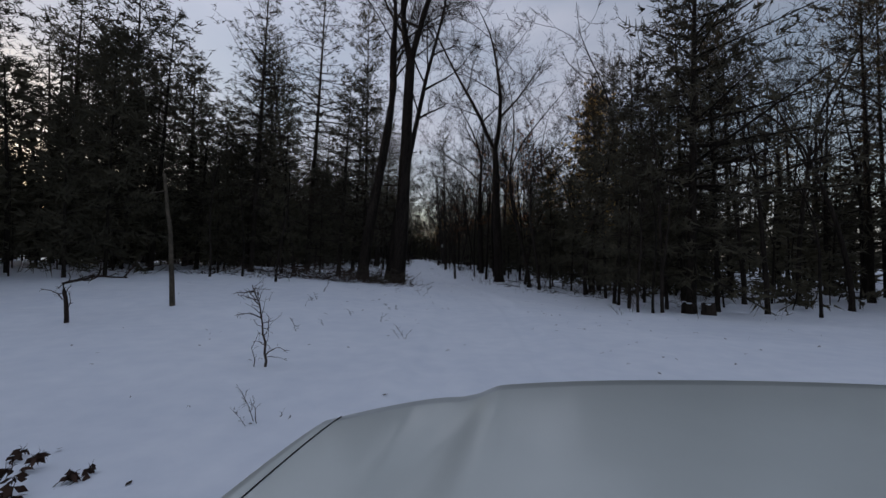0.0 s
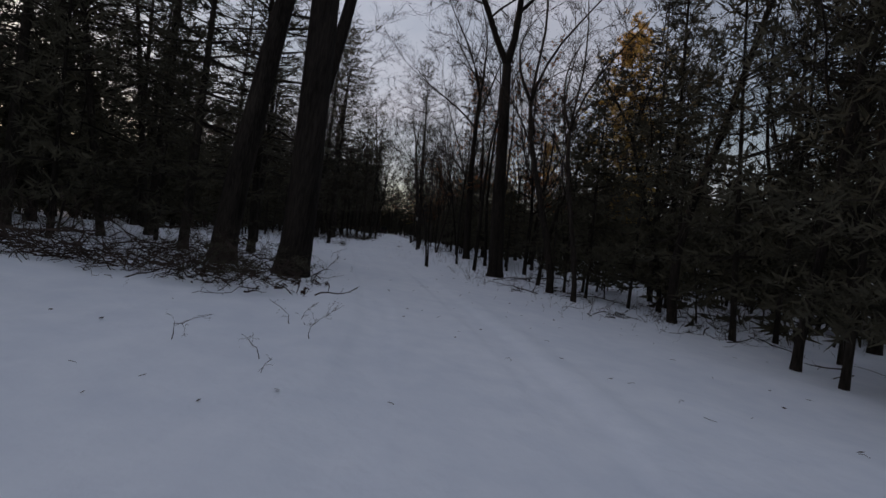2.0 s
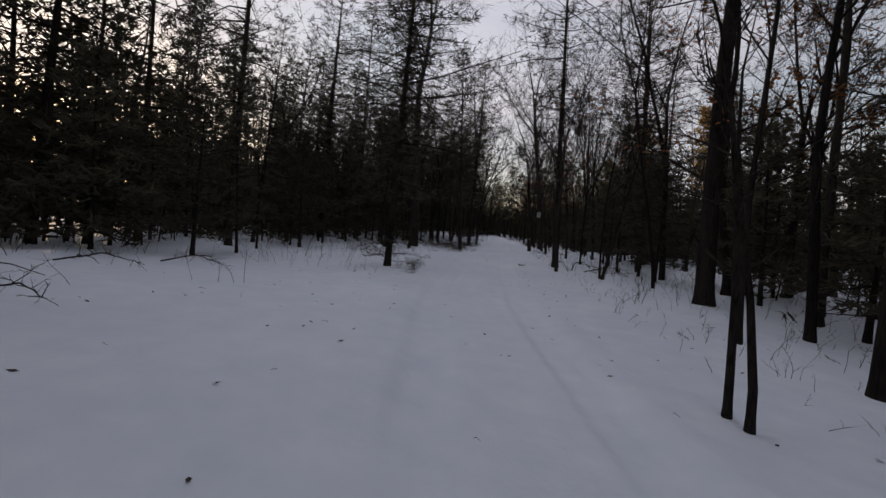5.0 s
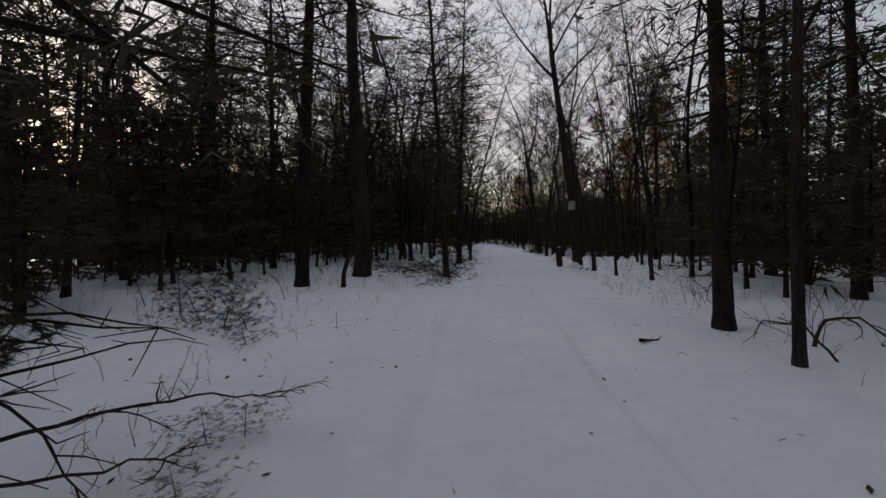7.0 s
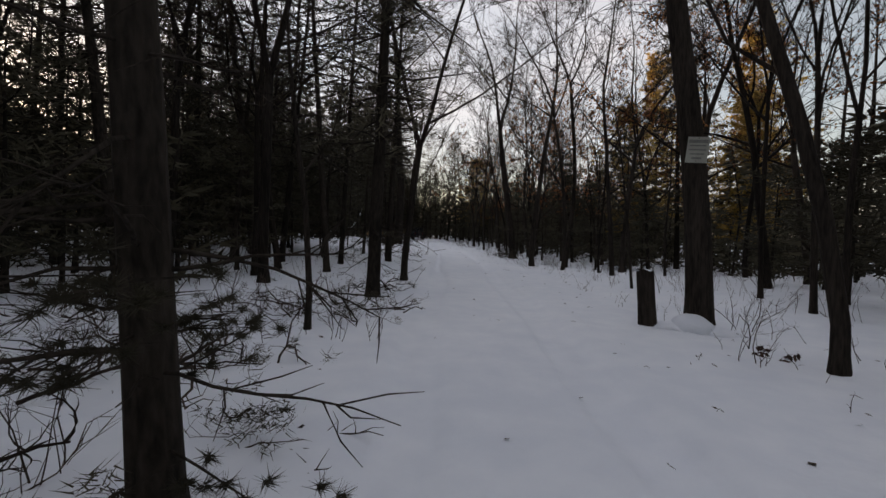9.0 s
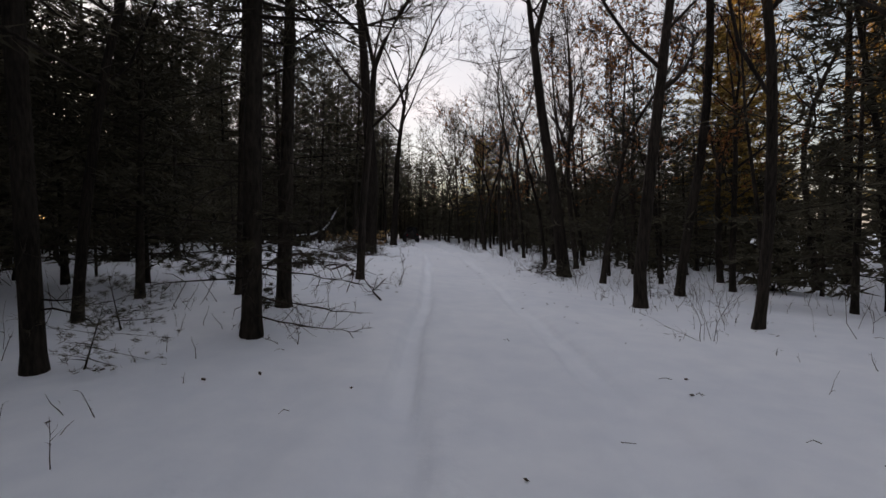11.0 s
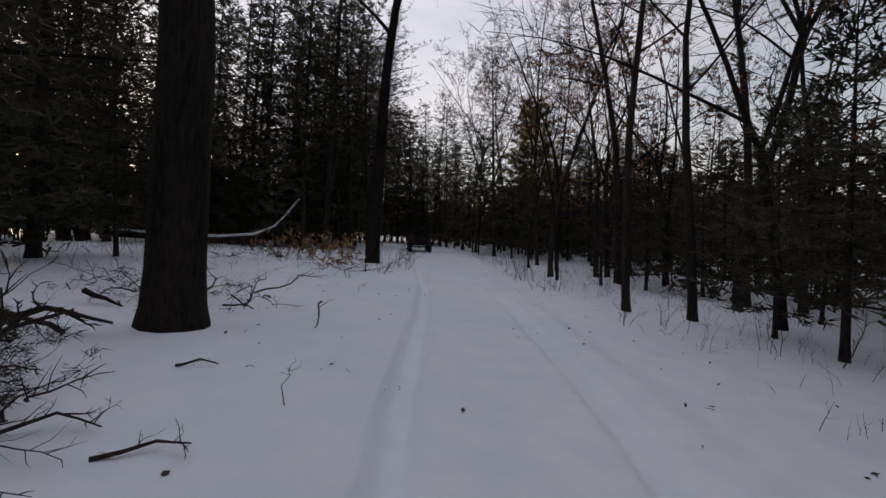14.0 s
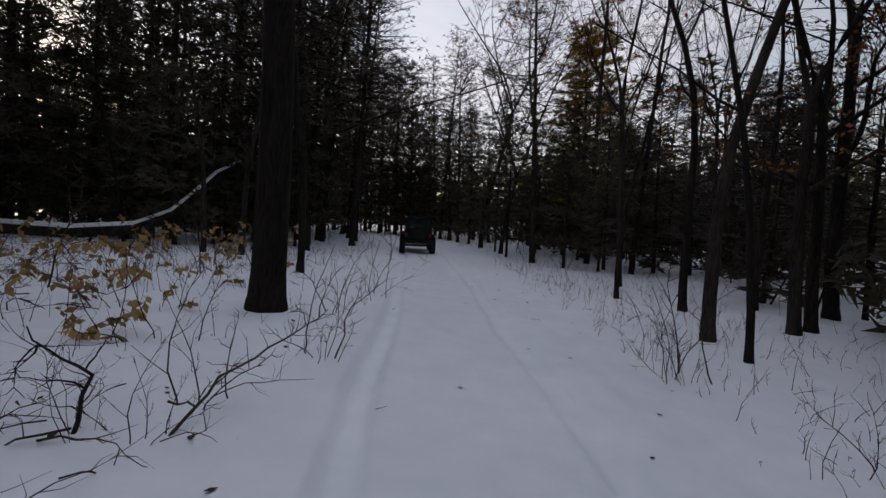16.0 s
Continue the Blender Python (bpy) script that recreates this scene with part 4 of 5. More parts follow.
seedling = tagged(pine("pine_seedling", 140, 1.0, 0.012, 0.15, 0.6, whorl=0.15, per=4, tufts=6, blades=14, needle=0.085, width=0.007), "small green pine seedling poking out of the snow", "sapling", group="pine seedlings")
for k, (x, y, sc) in enumerate([(-6.6, 48.6, .8), (-7.2, 48.9, 1.0), (-7.9, 49.3, .9), (-6.2, 47.9, .6), (-9.0, 50.2, 1.1), (-7.3, 88.1, 1.1), (-6.9, 88.5, .8), (-7.7, 88.6, .9), (-8.4, 60.4, .7),
                                (1.0, 85.6, .8), (1.4, 83.9, .7), (0.9, 82.9, .7), (-8.6, 84.6, .9), (2.6, 80.4, .9), (-6.6, 73.0, .8), (-7.4, 74.6, .9),
                                (-3.95, 41.9, .3), (-4.05, 42.5, .32), (-4.1, 42.9, .35), (-4.25, 43.6, .35), (-4.3, 44.1, .4), (-4.45, 45.0, .4), (-4.6, 42.8, .3), (-4.7, 44.9, .4)]):
    place_copy(seedling, x, y, 67 * k, sc, sc * (1 if sc > 0.45 else 0.7), rng.gauss(0, 9), rng.gauss(0, 9))
discard(seedling)


def dead_snag(x, y, height, r):
    rg = random.Random(17)
    sh = Shape()
    line = bent(rg, Vector((0, 0, -0.3)), Vector((0.02, 0, 1)), height + 0.3, 8, 0.03, 0.02)
    sh.tube(line, [r * (1 - 0.5 * k / 8) for k in range(9)], 8)
    for _ in range(4):
        q, d = on_line(line, rg.uniform(0.35, 0.95))
        sh.tube([q, q + rnd_way(rg, 0.1) * 0.4], [0.015, 0.005], 4, False)
    ob = tagged(new("dead_snag", sh.mesh("dead_snag", DEADWOOD)), "broken grey dead snag standing in snow", "tree")
    ob.matrix_world = pose(x, y, ground_z(x, y))


dead_snag(-7.0, 11.85, 3.5, 0.075)


def brush_pile(seed, x, y, wide, deep, high, sticks, green=0):
    """A heap of fallen crooked branches, half buried."""
    rg = random.Random(seed)
    sh, nd = Shape(), Shape()
    for _ in range(int(sticks * 1.7)):
        q = Vector((rg.gauss(0, wide * 0.36), rg.gauss(0, deep * 0.36), rg.uniform(-0.05, high * 0.5)))
        a = rg.gauss(0, 0.8) + rg.choice((0, math.pi))
        ln = rg.uniform(0.35, 1.0) * (0.5 + 0.35 * wide)
        line = bent(rg, q, Vector((math.cos(a), math.sin(a), rg.uniform(-0.15, 0.3))), ln, 6, 0.36, -0.03)
        r = rg.uniform(0.004, 0.017 if seed < 438 else 0.010)
        sh.tube(line, [r * (1 - 0.75 * k / 6) for k in range(7)], 4, False)
        for _ in range(5):
            p, d = on_line(line, rg.uniform(0.2, 1))
            w = (d + rnd_way(rg, 0.3)).normalized()
            m = p + w * ln * rg.uniform(0.08, 0.18)
            e = m + (w + 0.6 * rnd_way(rg, 0.2)).normalized() * ln * 0.14
            sh.tube([p, m, e], [r * 0.45, r * 0.3, r * 0.1], 3, False)
    for _ in range(green):
        q = Vector((rg.gauss(0, wide * 0.3), rg.gauss(0, deep * 0.3), rg.uniform(0.05, high)))
        for _ in range(24):
            nd.blade(q + rnd_way(rg) * 0.05, rnd_way(rg, 0.1), rg.uniform(0.06, 0.11), 0.008, rnd_way(rg))
    ob = tagged(new("brush_pile", sh.mesh("brush_pile", TWIG)), "tangled pile of fallen branches in the snow", "brush", kind="stuff")
    ob.matrix_world = pose(x, y, ground_z(x, y), 0, 0, rg.uniform(-25, 25))
    if green:
        part_mesh("needles", nd.mesh("needles", NEEDLE, False), ob, "green pine needles on fallen boughs")


brush_pile(400, -4.5, 20.3, 2.8, 1.2, 0.8, 95, 60)
brush_pile(401, -6.8, 20.8, 2.8, 1.2, 0.7, 75, 20)
brush_pile(402, -10.4, 21.5, 3.4, 1.4, 0.5, 40, 0)
brush_pile(403, -14.5, 20.0, 3.6, 1.4, 0.5, 36, 0)
brush_pile(404, -2.3, 19.9, 1.5, 0.9, 0.5, 30, 60)
brush_pile(421, -3.0, 21.7, 1.6, 0.8, 0.7, 46, 90)
brush_pile(422, -1.6, 21.5, 1.0, 0.6, 0.5, 18, 30)
brush_pile(423, -4.3, 22.4, 1.6, 0.9, 0.8, 40, 60)
brush_pile(405, 6.6, 23.8, 2.4, 1.2, 0.45, 16, 10)
brush_pile(406, 8.6, 22.8, 2.6, 1.2, 0.45, 16, 20)
brush_pile(407, 6.4, 28.6, 2.2, 1.2, 0.6, 18, 0)
brush_pile(408, 9.7, 25, 2.4, 1.2, 0.5, 16, 0)
brush_pile(409, 10.6, 19.2, 2.4, 1.0, 0.5, 14, 0)
brush_pile(410, 3.3, 48.4, 2.0, 0.8, 0.45, 10, 0)
brush_pile(411, -4.4, 57.2, 1.6, 0.9, 0.4, 14, 60)
brush_pile(412, -5.4, 57.5, 1.8, 0.9, 0.5, 16, 0)
brush_pile(413, -4.3, 55.3, 1.4, 0.7, 0.4, 12, 10)
brush_pile(414, -4.3, 59.0, 0.8, 0.5, 0.2, 6, 20)
brush_pile(415, -5.6, 60.6, 1.8, 1.0, 0.5, 20, 50)
brush_pile(416, -6.8, 60.0, 1.8, 1.0, 0.45, 18, 40)
brush_pile(417, -4.7, 63.2, 1.4, 0.9, 0.45, 18, 50)
brush_pile(418, -6.2, 63.6, 2.2, 1.2, 0.5, 20, 30)
brush_pile(419, -7.8, 62.2, 2.2, 1.2, 0.5, 20, 30)
brush_pile(420, -4.5, 66.0, 1.2, 1.0, 0.45, 14, 20)
brush_pile(430, -7.5, 82.6, 1.6, 0.7, 0.35, 14, 40)
brush_pile(431, -6.8, 84.8, 0.6, 0.4, 0.2, 5, 20)
brush_pile(432, -8.0, 85.9, 1.2, 0.6, 0.3, 8, 0)
brush_pile(433, -6.9, 88.6, 1.5, 0.8, 0.55, 12, 90)
brush_pile(434, -6.4, 87.8, 1.2, 0.7, 0.45, 14, 90)
brush_pile(435, 0.9, 85.4, 1.8, 0.8, 0.35, 14, 50)
brush_pile(436, 1.2, 87.6, 1.4, 0.8, 0.4, 10, 40)
brush_pile(437, -7.8, 92.3, 2.2, 0.9, 0.45, 26, 40)
brush_pile(438, -9.5, 93, 2.4, 1.2, 0.5, 14, 0)
brush_pile(439, -9.6, 101.2, 2.4, 1.4, 0.55, 16, 10)
brush_pile(440, -12.2, 103.2, 3.0, 1.6, 0.6, 18, 10)
brush_pile(441, -11.2, 99.4, 2.2, 1.3, 0.5, 14, 0)
brush_pile(442, -15.0, 105.5, 3.2, 1.6, 0.6, 16, 0)
brush_pile(443, -9.2, 105.6, 2.4, 1.4, 0.55, 14, 0)
brush_pile(444, -6.4, 98.7, 1.6, 0.9, 0.6, 12, 0)
brush_pile(445, -7.2, 98.4, 1.2, 0.7, 0.45, 12, 0)
brush_pile(446, 3.2, 102.0, 2.0, 1.0, 0.5, 14, 0)
brush_pile(447, 4.0, 100.5, 2.2, 1.0, 0.5, 14, 0)
for kind in (SHRUBS, STICKS, TWIGS, TANS, WEEDS):
    for proto in kind:
        discard(proto)


def fallen_trunk():
    """A long broken trunk that leans out of the wood, arched, with snow along its top."""
    ctrl = [Vector(p) for p in [(-23.0, 109.2, 0.8), (-20.0, 109.6, 0.68), (-17.4, 110.0, 0.6), (-15.6, 110.5, 0.78), (-14.65, 111.0, 1.3), (-14.25, 111.7, 2.05), (-14.1, 112.8, 2.9), (-14.2, 114.6, 3.55), (-14.1, 116.0, 3.95)]]
    rad = [0.20, 0.21, 0.21, 0.20, 0.165, 0.14, 0.12, 0.11, 0.08]
    sh = Shape().tube(ctrl, rad, 9)
    sh.tube([Vector((-15.3, 110.6, 0.95)), Vector((-15.0, 110.35, 0.55)), Vector((-14.85, 110.2, 0.3))], [0.10, 0.09, 0.06], 6)
    sh.tube([Vector((-17.2, 110.0, 0.55)), Vector((-17.35, 109.9, 0.2)), Vector((-17.5, 109.8, -0.3))], [0.06, 0.05, 0.05], 6)
    sh.tube([Vector((-16.8, 110.1, 0.55)), Vector((-16.85, 110.0, 0.2)), Vector((-16.9, 109.9, -0.3))], [0.05, 0.04, 0.04], 6)
    sh.tube([Vector((-20.2, 109.5, 0.6)), Vector((-20.9, 109.2, 0.1)), Vector((-21.2, 109.0, -0.4))], [0.12, 0.10, 0.09], 6)
    log = tagged(new("fallen_log", sh.mesh("fallen_log", BARK)), "fallen arched dead trunk with snow along its top", "log")
    cap = Shape()
    cap.tube([p + Vector((0, 0, r * 0.66)) for p, r in zip(ctrl, rad)], [r * 0.74 for r in rad], 7)
    part_mesh("snow_cap", cap.mesh("snow_cap", SNOW_TOP), log, "white snow along the trunk")


fallen_trunk()


def fallen_branch(seed, points, r, twigs, forks=3, name="fallen_branch", label="crooked dead branch lying on the snow", category="branch"):
    """A long crooked dead branch that lies half raised over the snow: a bent stem with forks and twigs."""
    rg = random.Random(seed)
    sh = Shape()
    x0, y0 = points[0][0], points[0][1]
    g0 = ground_z(x0, y0)
    ctrl = [Vector((x - x0, y - y0, ground_z(x, y) - g0 + h)) for x, y, h in points]
    line = []
    for a, b in zip(ctrl, ctrl[1:]):
        n = max(2, int((b - a).length / 0.13))
        line += [a.lerp(b, k / n) + rnd_way(rg) * rg.uniform(0, 0.035) for k in range(n)]
    line.append(ctrl[-1])
    m = len(line) - 1
    sh.tube(line, [r * (1 - 0.7 * k / m) for k in range(m + 1)], 5)
    total = sum((b - a).length for a, b in zip(line, line[1:]))
    for k in range(forks + twigs):
        big = k < forks
        q, d = on_line(line, rg.uniform(0.15, 0.98))
        ln = min(0.7, total * rg.uniform(0.18, 0.34)) if big else min(rg.uniform(0.12, 0.4), 0.3 * total)
        sub = bent(rg, q, d * 0.6 + rnd_way(rg, 0.25), ln, 5, 0.24, 0.0)
        rr = r * (0.5 if big else 0.28)
        sh.tube(sub, [max(0.0015, rr * (1 - 0.8 * j / 5)) for j in range(6)], 4, False)
        for _ in range(5 if big else 2):
            p, e = on_line(sub, rg.uniform(0.3, 1.0))
            w = (e + 0.9 * rnd_way(rg, 0.2)).normalized()
            mid = p + w * ln * 0.14
            sh.tube([p, mid, mid + (w + 0.5 * rnd_way(rg)).normalized() * ln * 0.12], [rr * 0.45, rr * 0.35, 0.001], 3, False)
    ob = tagged(new(name, sh.mesh(name, TWIG)), label, category)
    ob.matrix_world = pose(x0, y0, g0)


fallen_branch(500, [(-8.1, 81.4, 0.0), (-7.8, 81.6, 0.28), (-7.2, 81.5, 0.36), (-6.6, 81.2, 0.28), (-6.1, 80.9, 0.0)], 0.045, 12, 3)
fallen_branch(501, [(-6.0, 80.6, 0.1), (-5.5, 79.9, 0.3), (-4.9, 79.0, 0.2), (-4.65, 78.6, 0.02)], 0.03, 10, 2)
fallen_branch(502, [(-4.1, 77.0, -0.03), (-4.35, 77.4, 0.1), (-4.45, 77.9, 0.06), (-4.3, 78.3, 0.2)], 0.022, 10, 3)
fallen_branch(503, [(-4.98, 77.7, -0.05), (-4.9, 78.1, 0.35), (-4.7, 78.5, 0.7)], 0.011, 6, 1)
fallen_branch(504, [(-3.99, 78.8, -0.05), (-3.9, 79.2, 0.35), (-4.0, 79.5, 0.62)], 0.012, 8, 3)
fallen_branch(505, [(-5.85, 98.9, -0.05), (-5.75, 99.4, 0.25), (-5.5, 99.9, 0.42), (-5.3, 100.4, 0.62)], 0.014, 12, 4)
fallen_branch(506, [(-6.36, 98.8, -0.05), (-6.4, 99.0, 0.3), (-6.75, 99.1, 0.32), (-7.2, 99.3, 0.45)], 0.017, 10, 4)
fallen_branch(507, [(-5.34, 100.8, -0.05), (-5.3, 101.1, 0.5), (-4.95, 101.5, 0.95)], 0.01, 8, 2)
fallen_branch(508, [(-5.7, 100.85, -0.05), (-5.7, 101.1, 0.6), (-5.55, 101.3, 1.15)], 0.009, 6, 1)
fallen_branch(509, [(-8.3, 87.5, 0.02), (-7.9, 87.8, 0.12), (-7.4, 87.9, 0.3), (-6.8, 88.0, 0.35), (-6.2, 88.1, 0.5), (-5.8, 88.0, 0.6)], 0.024, 20, 5)
fallen_branch(510, [(-5.75, 87.85, -0.05), (-5.78, 87.9, 0.45), (-5.8, 87.95, 0.9)], 0.018, 8, 1)
fallen_branch(511, [(-6.7, 86.2, 0.02), (-6.4, 86.5, 0.06), (-6.2, 86.8, 0.1)], 0.012, 8, 2)
fallen_branch(512, [(-6.6, 87.4, 0.05), (-6.1, 87.4, 0.5), (-5.7, 87.6, 0.75)], 0.02, 16, 4)
fallen_branch(513, [(-4.85, 60.6, -0.05), (-4.75, 60.9, 0.4), (-4.6, 61.2, 0.8)], 0.014, 8, 2)
fallen_branch(514, [(-6.4, 59.3, 0.02), (-5.8, 59.5, 0.25), (-5.2, 59.6, 0.3), (-4.7, 59.9, 0.2)], 0.02, 18, 5)
fallen_branch(515, [(-5.6, 57.3, 0.2), (-5.2, 57.6, 0.35), (-4.7, 57.8, 0.5)], 0.02, 12, 4)
fallen_branch(516, [(-5.35, 44.0, 0.4), (-5.0, 44.4, 0.45), (-4.7, 44.8, 0.4), (-4.2, 45.2, 0.25)], 0.015, 14, 5)
fallen_branch(517, [(-5.3, 43.9, 0.2), (-4.9, 44.2, 0.15), (-4.5, 44.7, 0.1)], 0.013, 12, 4)
fallen_branch(518, [(-0.6, 48.2, 0.03), (-0.3, 48.3, 0.06)], 0.03, 3, 0)
fallen_branch(519, [(1.5, 47.6, -0.03), (1.3, 47.9, 0.35), (0.9, 48.1, 0.42), (0.7, 47.9, 0.2)], 0.018, 6, 2)
fallen_branch(520, [(1.7, 48.4, 0.0), (1.85, 48.4, 0.35), (2.2, 48.3, 0.42), (2.45, 48.2, 0.2)], 0.03, 6, 1)
fallen_branch(521, [(2.0, 46.9, 0.1), (2.8, 47.3, 0.25), (3.7, 48.0, 0.3)], 0.02, 16, 6)
fallen_branch(522, [(2.2, 47.6, 0.3), (3.0, 47.5, 0.2), (3.9, 47.6, 0.05)], 0.018, 14, 6)
fallen_branch(523, [(-0.9, 102.0, -0.05), (-1.0, 102.2, 0.4), (-0.9, 102.4, 0.9)], 0.012, 5, 2)
fallen_branch(524, [(-17, 20.5, 0.3), (-15.5, 20.3, 0.5), (-14, 20.2, 0.2)], 0.03, 24, 6)
fallen_branch(525, [(-13.2, 20.2, 0.2), (-12, 20, 0.5), (-10.6, 20.1, 0.4)], 0.03, 24, 6)
fallen_branch(526, [(-10, 19.8, 0.1), (-8.8, 19.9, 0.45), (-7.4, 20, 0.3)], 0.028, 24, 6)
fallen_branch(527, [(-7, 20.2, 0.5), (-5.8, 20, 0.4), (-4.6, 20.3, 0.6)], 0.03, 24, 7)
fallen_branch(528, [(-5, 19.5, 0.1), (-4, 19.6, 0.4), (-3.1, 20, 0.5)], 0.016, 24, 7)
fallen_branch(529, [(-3.6, 19.3, 0), (-2.8, 19.6, 0.35), (-2.2, 20.2, 0.5)], 0.012, 20, 6)
fallen_branch(530, [(-10.2, 31.0, 0.08), (-9.4, 31.2, 0.2), (-8.6, 31.6, 0.28), (-7.9, 32.2, 0.6)], 0.06, 8, 3)
fallen_branch(536, [(-10.0, 36.0, 0.05), (-9.2, 36.3, 0.3), (-8.3, 36.4, 0.15)], 0.02, 16, 5)
fallen_branch(537, [(-9.6, 38.3, 0.05), (-8.8, 38.5, 0.3), (-8.0, 38.4, 0.1)], 0.02, 16, 5)
fallen_branch(538, [(-7.2, 32.6, 0.05), (-6.6, 32.8, 0.2), (-6.1, 32.7, 0.1)], 0.016, 12, 4)
fallen_branch(539, [(1.11, 61.8, -0.05), (1.13, 61.9, 0.32), (1.2, 62.2, 0.42), (1.3, 62.4, 0.2)], 0.009, 4, 1)
fallen_branch(540, [(1.36, 55.9, -0.05), (1.4, 56.0, 0.3), (1.6, 56.1, 0.45)], 0.009, 4, 1)
fallen_branch(531, [(5.2, 31.8, 0.1), (6.2, 31.6, 0.3), (7.4, 32.0, 0.2)], 0.022, 22, 7)
fallen_branch(532, [(6.6, 32.6, 0.2), (7.6, 32.3, 0.4), (8.8, 32.8, 0.1)], 0.022, 22, 7)
fallen_branch(533, [(4.0, 29.6, 0.05), (4.9, 29.9, 0.3), (5.9, 30.4, 0.15)], 0.02, 20, 7)
fallen_branch(534, [(5.2, 27.3, 0.05), (4.4, 28.0, 0.2), (3.6, 28.6, 0.12)], 0.02, 16, 5)
fallen_branch(535, [(6.2, 27.4, 0.05), (7.2, 27.2, 0.2), (8.4, 27.0, 0.1)], 0.02, 16, 5)
LOOK_TWIG = "small forked twig standing in open snow"
for k, (x, y, h, w) in enumerate([(-1.55, 16.7, 0.42, 0.5), (-0.62, 16.5, 0.30, 0.25), (-0.45, 16.1, 0.18, 0.1), (-0.72, 17.9, 0.35, 0.35), (-0.35, 17.3, 0.4, 0.3), (-1.75, 4.3, 0.34, 0.1),
                                  (-0.6, 8.6, 0.2, 0.1), (-2.5, 9.8, 0.2, 0.15), (-1.3, 10.4, 0.3, 0.2), (-2.15, 11.2, 0.25, 0.25), (-3.6, 12.2, 0.35, 0.3), (-5.1, 12.4, 0.3, 0.3),
                                  (-2.8, 27.1, 0.5, 0.15), (-2.5, 27.3, 0.25, 0.25), (-2.27, 28.8, 0.55, 0.6), (-1.96, 25.9, 0.3, 0.4), (-1.74, 27.2, 0.35, 0.05), (-4.56, 28.4, 0.3, 0.25), (-0.95, 24.7, 0.22, 0.10), (-3.2, 27.0, 0.3, 0.2),
                                  (-7.5, 33.5, 0.5, 0.4), (-6.0, 36.0, 0.4, 0.3), (-5.2, 80.5, 0.3, 0.3), (-5.6, 83.6, 0.25, 0.3), (-4.68, 89.0, 0.42, 0.05), (-6.3, 92.5, 0.3, 0.3), (-5.6, 94.8, 0.25, 0.25)]):
    s = -1 if k % 2 else 1
    fallen_branch(600 + k, [(x, y, -0.05), (x + 0.1 * w * s, y, 0.35 * h), (x + 0.4 * w * s, y + 0.1 * w, 0.55 * h), (x + 0.75 * w * s, y + 0.15 * w, 0.7 * h)], 0.003 + 0.006 * h, 3, 2 if w > 0.2 else 1, "forked_twig", LOOK_TWIG, "twig")
fallen_branch(580, [(-8.1, 89.6, 0.1), (-7.5, 89.9, 0.26), (-6.9, 90.0, 0.18)], 0.05, 6, 3)
fallen_branch(581, [(-7.7, 89.3, 0.04), (-7.1, 89.2, 0.3), (-6.75, 89.4, 0.46)], 0.04, 8, 3)
fallen_branch(582, [(-8.6, 91.5, 0.16), (-8.35, 91.6, 0.1), (-8.1, 91.6, 0.03)], 0.045, 3, 1)
fallen_branch(583, [(-6.0, 88.0, 0.02), (-5.75, 88.25, 0.1), (-5.5, 88.25, 0.06)], 0.016, 6, 1)
fallen_branch(584, [(-5.35, 88.0, 0.01), (-5.1, 88.15, 0.05), (-4.9, 88.2, 0.06)], 0.016, 5, 1)
fallen_branch(585, [(-5.9, 89.5, 0.02), (-5.72, 89.6, 0.06), (-5.55, 89.6, 0.03)], 0.016, 2, 0)
fallen_branch(586, [(-7.3, 89.9, 0.05), (-7.6, 89.5, 0.3), (-8.2, 89.3, 0.5)], 0.03, 8, 3)
LOOK_BOUGH = "low dead bough of a pine over the snow"
fallen_branch(570, [(-5.3, 74.2, 0.9), (-4.7, 74.6, 0.78), (-4.1, 75.0, 0.6)], .013, 20, 6, "dead_bough", LOOK_BOUGH, "branch")
fallen_branch(571, [(-5.3, 74.2, 0.5), (-4.8, 74.5, 0.38), (-4.1, 74.9, 0.2)], .013, 20, 6, "dead_bough", LOOK_BOUGH, "branch")
fallen_branch(572, [(-5.3, 74.1, 0.3), (-4.7, 74.2, 0.18), (-4.0, 74.4, 0.05)], .012, 20, 6, "dead_bough", LOOK_BOUGH, "branch")
fallen_branch(573, [(-5.4, 74.3, 1.2), (-4.9, 74.9, 1.15), (-4.5, 75.5, 1.0)], .012, 18, 6, "dead_bough", LOOK_BOUGH, "branch")
LOOK_SAPLING = "small crooked leafless sapling alone in the snow"
fallen_branch(560, [(-2.5, 6.45, -.08), (-2.5, 6.45, 0.35), (-2.54, 6.46, 0.62), (-2.60, 6.47, 0.9), (-2.72, 6.5, 1.15)], .021, 22, 6, "bare_sapling", LOOK_SAPLING, "sapling")
fallen_branch(561, [(-2.62, 6.4, -.05), (-2.64, 6.4, 0.25), (-2.58, 6.43, 0.5)], .008, 3, 0, "bare_sapling", LOOK_SAPLING, "sapling")
fallen_branch(562, [(-8.0, 9.7, -.1), (-8.02, 9.7, 0.4), (-8.1, 9.72, 0.85), (-7.6, 9.9, 1.02), (-7.0, 10.1, 1.0)], .05, 14, 4, "bare_sapling", "dark crooked sapling with a level branch in snow", "sapling")
fallen_branch(563, [(-8.1, 9.7, 0.5), (-8.35, 9.7, 0.68), (-8.6, 9.72, 0.7)], .014, 5, 1)


